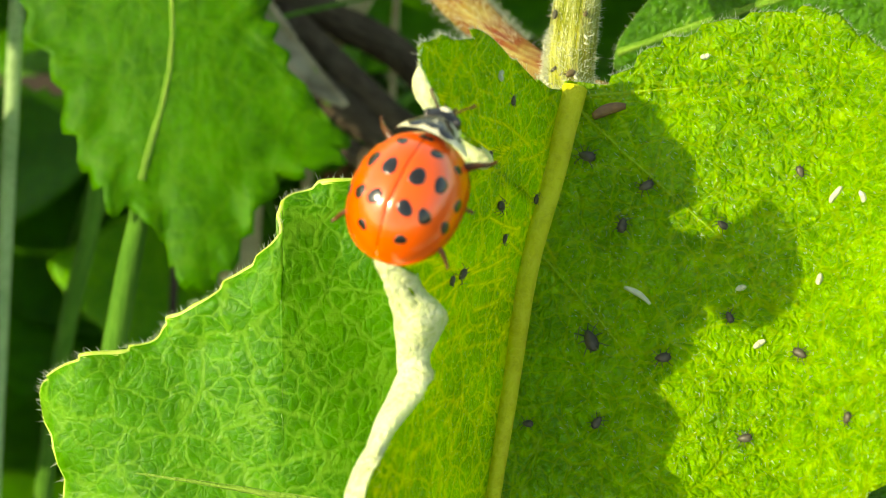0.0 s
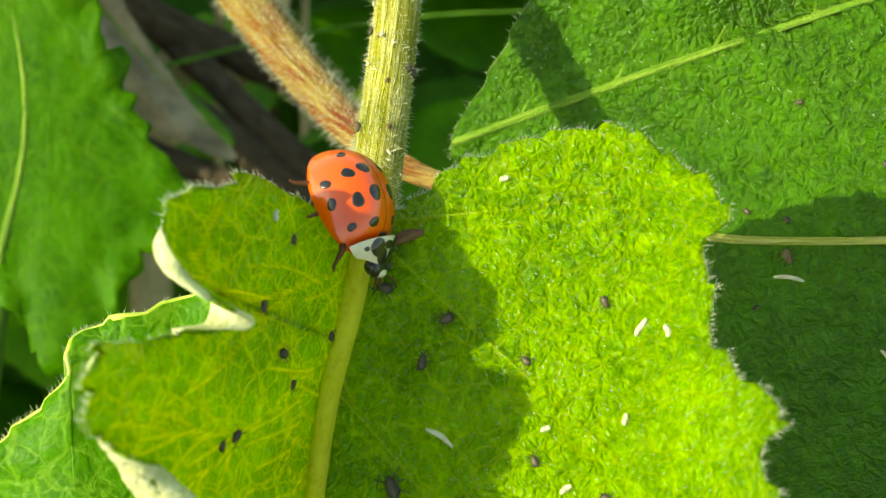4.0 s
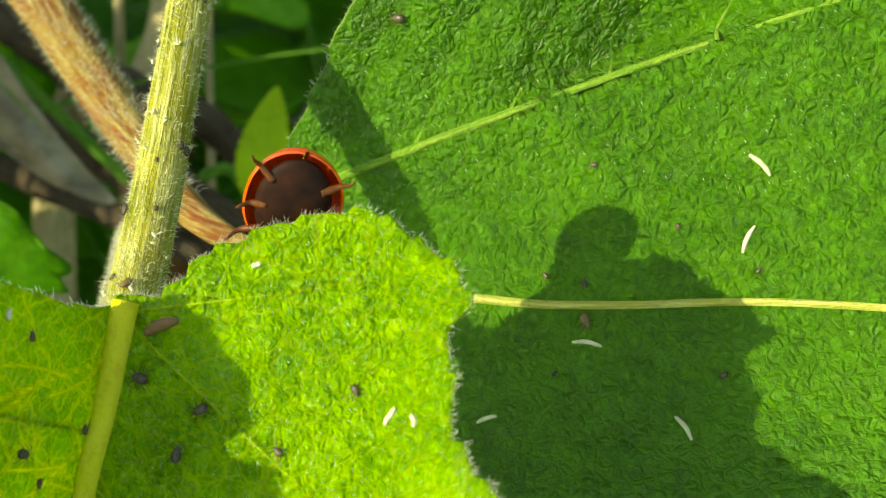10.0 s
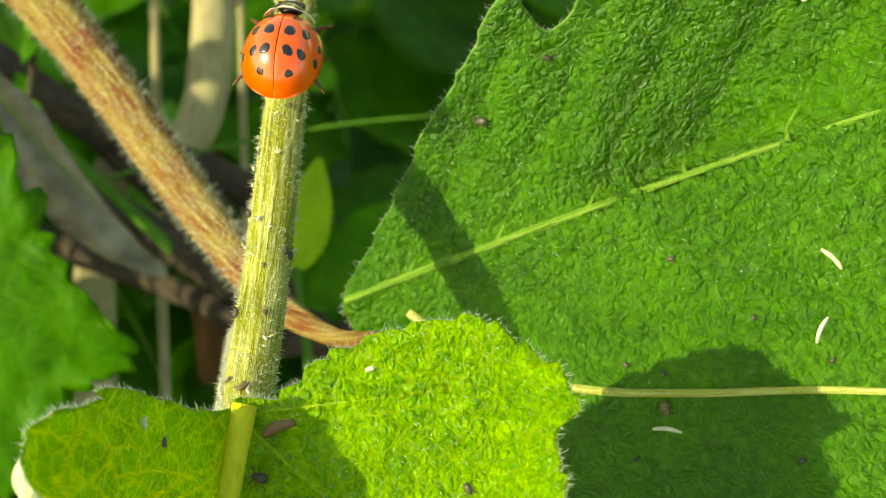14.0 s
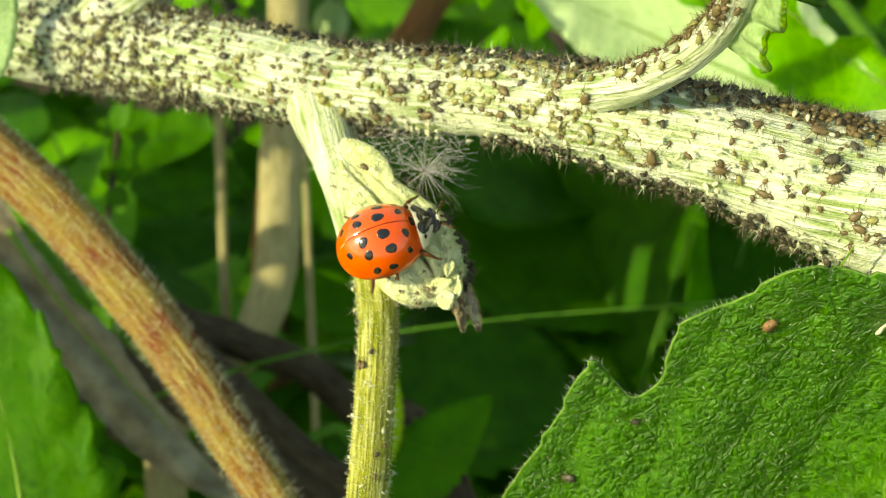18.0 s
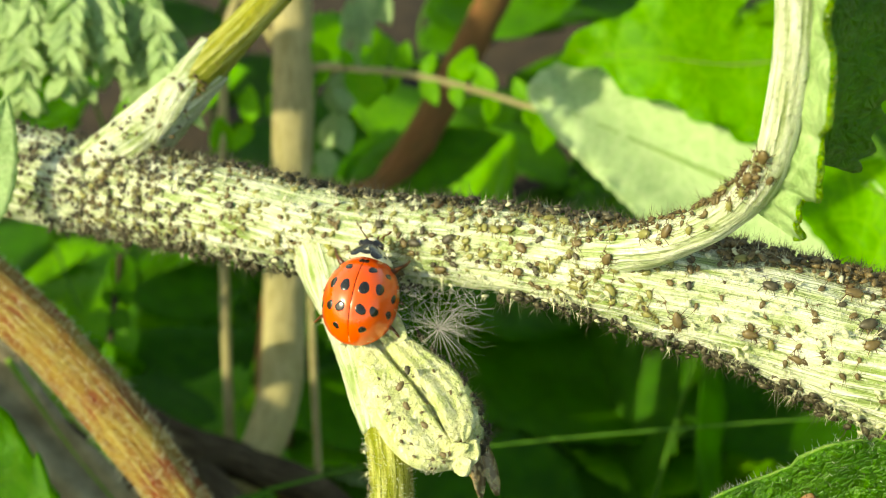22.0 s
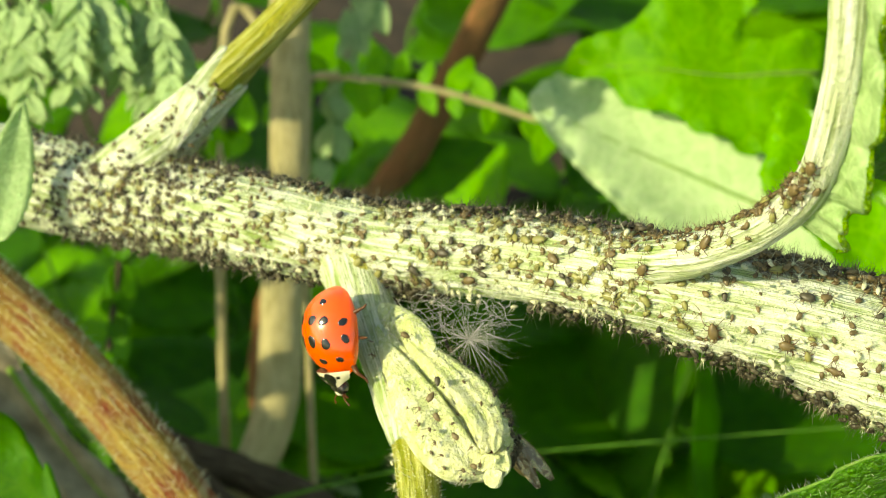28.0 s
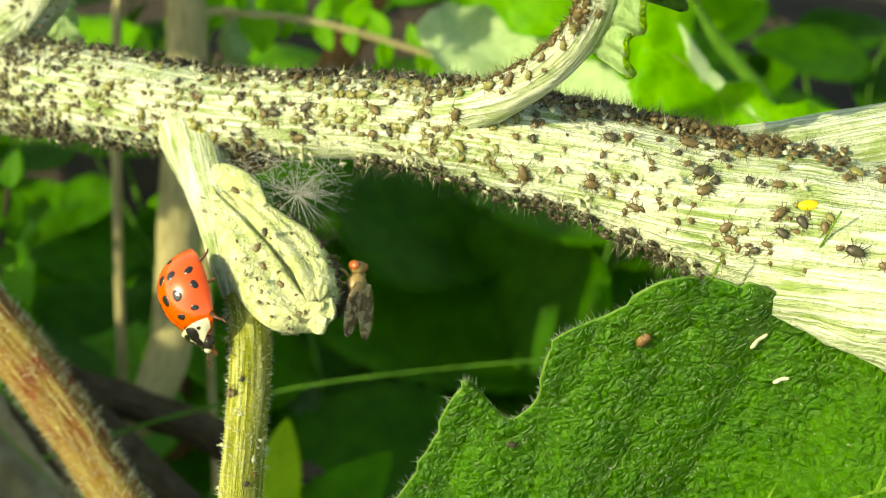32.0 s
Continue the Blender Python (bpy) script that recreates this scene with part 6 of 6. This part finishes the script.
# ---- motions ----
def motions():
    rows = [
        (0, (-11.85, -14.57, -4.19), (0.36, 0.19, 0.91), (-0.10, -0.97, 0.24)),
        (0.5, (-11.26, -12.29, -3.76), (0.73, 0.19, 0.66), (-0.06, -0.94, 0.33)),
        (1, (-9.31, -7.68, -1.84), (0.22, 0.80, 0.55), (0.97, -0.20, -0.10)),
        (1.5, (-9.30, -6.49, -0.49), (0.05, 0.22, 0.97), (0.89, -0.45, 0.05)),
        (2, (-8.67, -4.33, 1.88), (0.57, 0.44, 0.70), (0.53, -0.84, 0.11)),
        (2.5, (-7.65, -1.65, 2.76), (0.98, 0.19, -0.08), (0.20, -0.87, 0.46)),
        (3, (-7.55, -1.63, 3.36), (0.82, -0.11, -0.56), (0.51, -0.30, 0.81)),
        (3.5, (-6.73, -0.09, 3.09), (0.38, -0.15, -0.91), (0.76, -0.51, 0.41)),
        (5.5, (-5.60, 1.68, 2.79), (0.83, -0.31, -0.47), (0.36, -0.36, 0.86)),
        (6, (-5.05, 2.37, 3.53), (1.00, 0.04, 0.02), (0.00, -0.40, 0.92)),
        (6.5, (-4.18, 2.49, 4.28), (0.93, 0.10, 0.35), (-0.10, -0.86, 0.50)),
        (7, (-2.80, 2.12, 3.78), (0.83, -0.55, 0.00), (-0.51, -0.76, 0.41)),
        (7.5, (-1.35, 1.74, 3.62), (0.88, -0.42, -0.22), (-0.30, -0.86, 0.41)),
        (8, (0.08, 1.42, 4.30), (0.87, 0.06, 0.48), (-0.10, -0.95, 0.30)),
        (8.5, (2.05, 0.96, 5.05), (0.93, 0.11, 0.34), (0.00, -0.95, 0.30)),
        (9, (4.80, 0.27, 5.67), (0.90, 0.13, 0.41), (0.00, -0.95, 0.30)),
        (9.25, (4.04, 0.46, 6.22), (0.49, 0.73, 0.49), (-0.10, -0.50, 0.86)),
        (9.5, (3.43, 1.07, 6.33), (-0.31, 0.50, -0.81), (0.00, 0.85, 0.53)),
        (10, (3.12, 1.07, 6.93), (-0.31, 0.50, -0.81), (0.00, 0.85, 0.53)),
        (10.25, (0.53, 1.34, 4.79), (-0.55, -0.78, -0.30), (-0.10, -0.30, 0.95)),
        (10.5, (-1.48, 1.76, 3.06), (-0.29, -0.24, -0.93), (0.00, -0.97, 0.25)),
        (11, (-1.18, 1.68, 3.07), (-0.93, -0.06, -0.37), (0.00, -0.99, 0.15)),
        (11.5, (-2.38, 2.04, 4.25), (-0.99, 0.03, 0.11), (0.00, -0.95, 0.30)),
        (12, (-3.86, 2.42, 4.57), (-0.71, 0.42, 0.57), (0.00, -0.80, 0.60)),
        (12.5, (-5.20, 4.55, 7.51), (0.00, 0.29, 0.96), (0.00, -0.96, 0.29)),
        (13, (-5.74, 7.32, 12.04), (0.05, 0.37, 0.93), (-0.09, -0.92, 0.37)),
        (13.5, (-4.13, 9.00, 17.02), (0.09, 0.40, 0.91), (-0.05, -0.91, 0.41)),
        (14, (-3.38, 11.00, 21.04), (0.14, 0.41, 0.90), (0.00, -0.91, 0.41)),
        (14.3, (-3.15, 11.70, 23.46), (0.14, 0.41, 0.90), (0.00, -0.91, 0.41)),
        (14.5, (-2.97, 12.00, 24.68), (0.11, 0.40, 0.91), (-0.09, -0.91, 0.41)),
        (15, (-4.03, 13.28, 25.79), (0.04, 0.40, 0.92), (-0.22, -0.89, 0.40)),
        (15.5, (-4.77, 13.98, 26.70), (0.09, 0.35, 0.93), (-0.27, -0.89, 0.36)),
        (17.5, (-4.04, 17.53, 30.81), (0.36, -0.03, 0.93), (-0.34, -0.93, 0.10)),
        (18, (-2.52, 15.54, 32.29), (0.95, -0.00, 0.31), (-0.10, -0.95, 0.30)),
        (18.5, (0.06, 15.00, 32.57), (0.96, -0.01, -0.27), (0.10, -0.91, 0.40)),
        (19, (0.36, 14.90, 32.99), (0.91, 0.14, 0.38), (-0.10, -0.82, 0.56)),
        (19.5, (-1.91, 16.07, 33.29), (0.51, 0.13, 0.85), (-0.10, -0.97, 0.20)),
        (20, (-1.46, 15.99, 34.19), (0.50, 0.32, 0.81), (-0.11, -0.90, 0.42)),
        (20.5, (-3.09, 16.44, 33.53), (-0.11, 0.52, 0.85), (-0.15, -0.85, 0.50)),
        (21, (-3.82, 16.77, 35.51), (-0.05, 0.71, 0.70), (-0.10, -0.70, 0.70)),
        (21.5, (-4.21, 17.59, 37.25), (0.15, 0.08, 0.99), (-0.10, -0.99, 0.10)),
        (22, (-4.34, 18.09, 38.71), (0.25, 0.07, 0.97), (-0.10, -0.99, 0.10)),
        (22.5, (-5.20, 18.59, 39.73), (0.05, 0.09, 0.99), (-0.10, -0.99, 0.10)),
        (23, (-5.59, 19.57, 40.79), (-0.09, 0.20, 0.97), (-0.10, -0.98, 0.20)),
        (23.5, (-4.86, 19.54, 43.05), (0.55, 0.20, 0.81), (-0.10, -0.95, 0.30)),
        (24, (-5.07, 19.38, 44.02), (0.87, 0.22, 0.44), (-0.10, -0.80, 0.60)),
        (24.5, (-5.91, 19.50, 44.17), (0.85, 0.13, 0.51), (-0.10, -0.91, 0.40)),
        (25, (-4.86, 19.16, 44.61), (0.94, 0.20, 0.27), (-0.10, -0.60, 0.80)),
        (25.5, (-6.16, 19.44, 43.28), (0.16, 0.48, 0.86), (-0.15, -0.85, 0.50)),
        (26.2, (-6.46, 19.56, 41.65), (0.96, -0.10, 0.25), (-0.15, -0.97, 0.20)),
        (26.9, (-6.67, 19.58, 40.10), (0.74, -0.18, -0.65), (-0.15, -0.98, 0.10)),
        (27.5, (-7.13, 19.59, 39.92), (0.05, -0.00, -1.00), (-0.10, -1.00, 0.00)),
        (28, (-7.02, 19.05, 37.93), (-0.00, 0.20, -0.98), (-0.86, -0.50, -0.10)),
        (28.5, (-7.03, 19.18, 36.41), (-0.07, 0.32, -0.94), (-0.77, -0.62, -0.15)),
        (29, (-7.29, 19.18, 37.15), (-0.07, 0.32, -0.94), (-0.77, -0.62, -0.15)),
        (29.5, (-7.62, 19.18, 37.78), (-0.07, 0.32, -0.94), (-0.77, -0.62, -0.15)),
        (30, (-6.90, 18.74, 35.62), (0.25, -0.21, -0.95), (-0.90, -0.40, -0.15)),
        (30.5, (-6.66, 18.44, 34.88), (0.25, -0.21, -0.95), (-0.90, -0.40, -0.15)),
        (31, (-6.51, 18.44, 34.55), (0.25, -0.21, -0.95), (-0.90, -0.40, -0.15)),
        (31.5, (-6.09, 18.44, 34.12), (0.25, -0.21, -0.95), (-0.90, -0.40, -0.15)),
        (32, (-5.73, 18.44, 31.49), (0.25, -0.21, -0.95), (-0.90, -0.40, -0.15)),
    ]
    keyed = []
    for t, place, ahead, up in rows:
        a = PLAN.to_3x3() @ Vector(ahead)
        u = PLAN.to_3x3() @ Vector(up)
        a.normalize()
        side = u.cross(a).normalized()
        u = a.cross(side)
        m = Matrix((a, side, u)).transposed().to_4x4()
        m.translation = Vector(to_world(place)[0])
        keyed.append((t, m))
    walk(ladybird, keyed)
    for leg, k, s in ladybird_legs:
        phase = 0.0 if (k + (s > 0)) % 2 else math.pi
        base = leg.location.copy()
        walk(leg, [(i * 0.25, pose(base.x, base.y, base.z, 0, 0, 13 * math.sin(i * 1.9 + phase))) for i in range(129)])
    fly_rows = []
    for t, head, tail, turn in (
        (0, (1.4, 20.0, 31.1), (2.0, 19.7, 27.1), 0),
        (25.5, (1.4, 20.0, 31.1), (2.0, 19.7, 27.1), 0),
        (28.0, (1.5, 20.0, 31.6), (3.2, 19.7, 29.0), 0),
        (28.5, (2.0, 20.0, 32.0), (5.2, 19.6, 30.6), 0),
        (29.0, (2.6, 19.5, 29.8), (3.8, 19.5, 32.8), 0),
        (29.5, (2.7, 19.5, 29.9), (5.6, 19.5, 31.9), 0),
        (29.65, (2.7, 19.5, 30.0), (5.6, 19.5, 28.0), 0),
        (29.85, (2.7, 19.5, 30.1), (2.0, 19.7, 26.8), 0),
        (30.0, (2.7, 19.5, 30.2), (0.0, 20.2, 28.2), 0),
        (30.5, (2.9, 19.0, 30.7), (0.9, 19.0, 27.4), 0),
        (31.0, (3.4, 18.5, 30.9), (1.7, 18.5, 27.8), 0),
        (31.5, (3.5, 18.5, 31.3), (1.8, 18.5, 28.0), 0),
        (32.0, (3.4, 18.0, 32.3), (2.7, 18.0, 28.2), 0),
    ):
        a = (PLAN.to_3x3() @ (Vector(head) - Vector(tail))).normalized()
        u = PLAN.to_3x3() @ Vector((0.75, -0.62, 0.2))
        side = u.cross(a).normalized()
        u = a.cross(side)
        m = Matrix((a, side, u)).transposed().to_4x4()
        m.translation = Vector(to_world(head)[0])
        fly_rows.append((t, m))
    walk(fly, fly_rows)

motions()
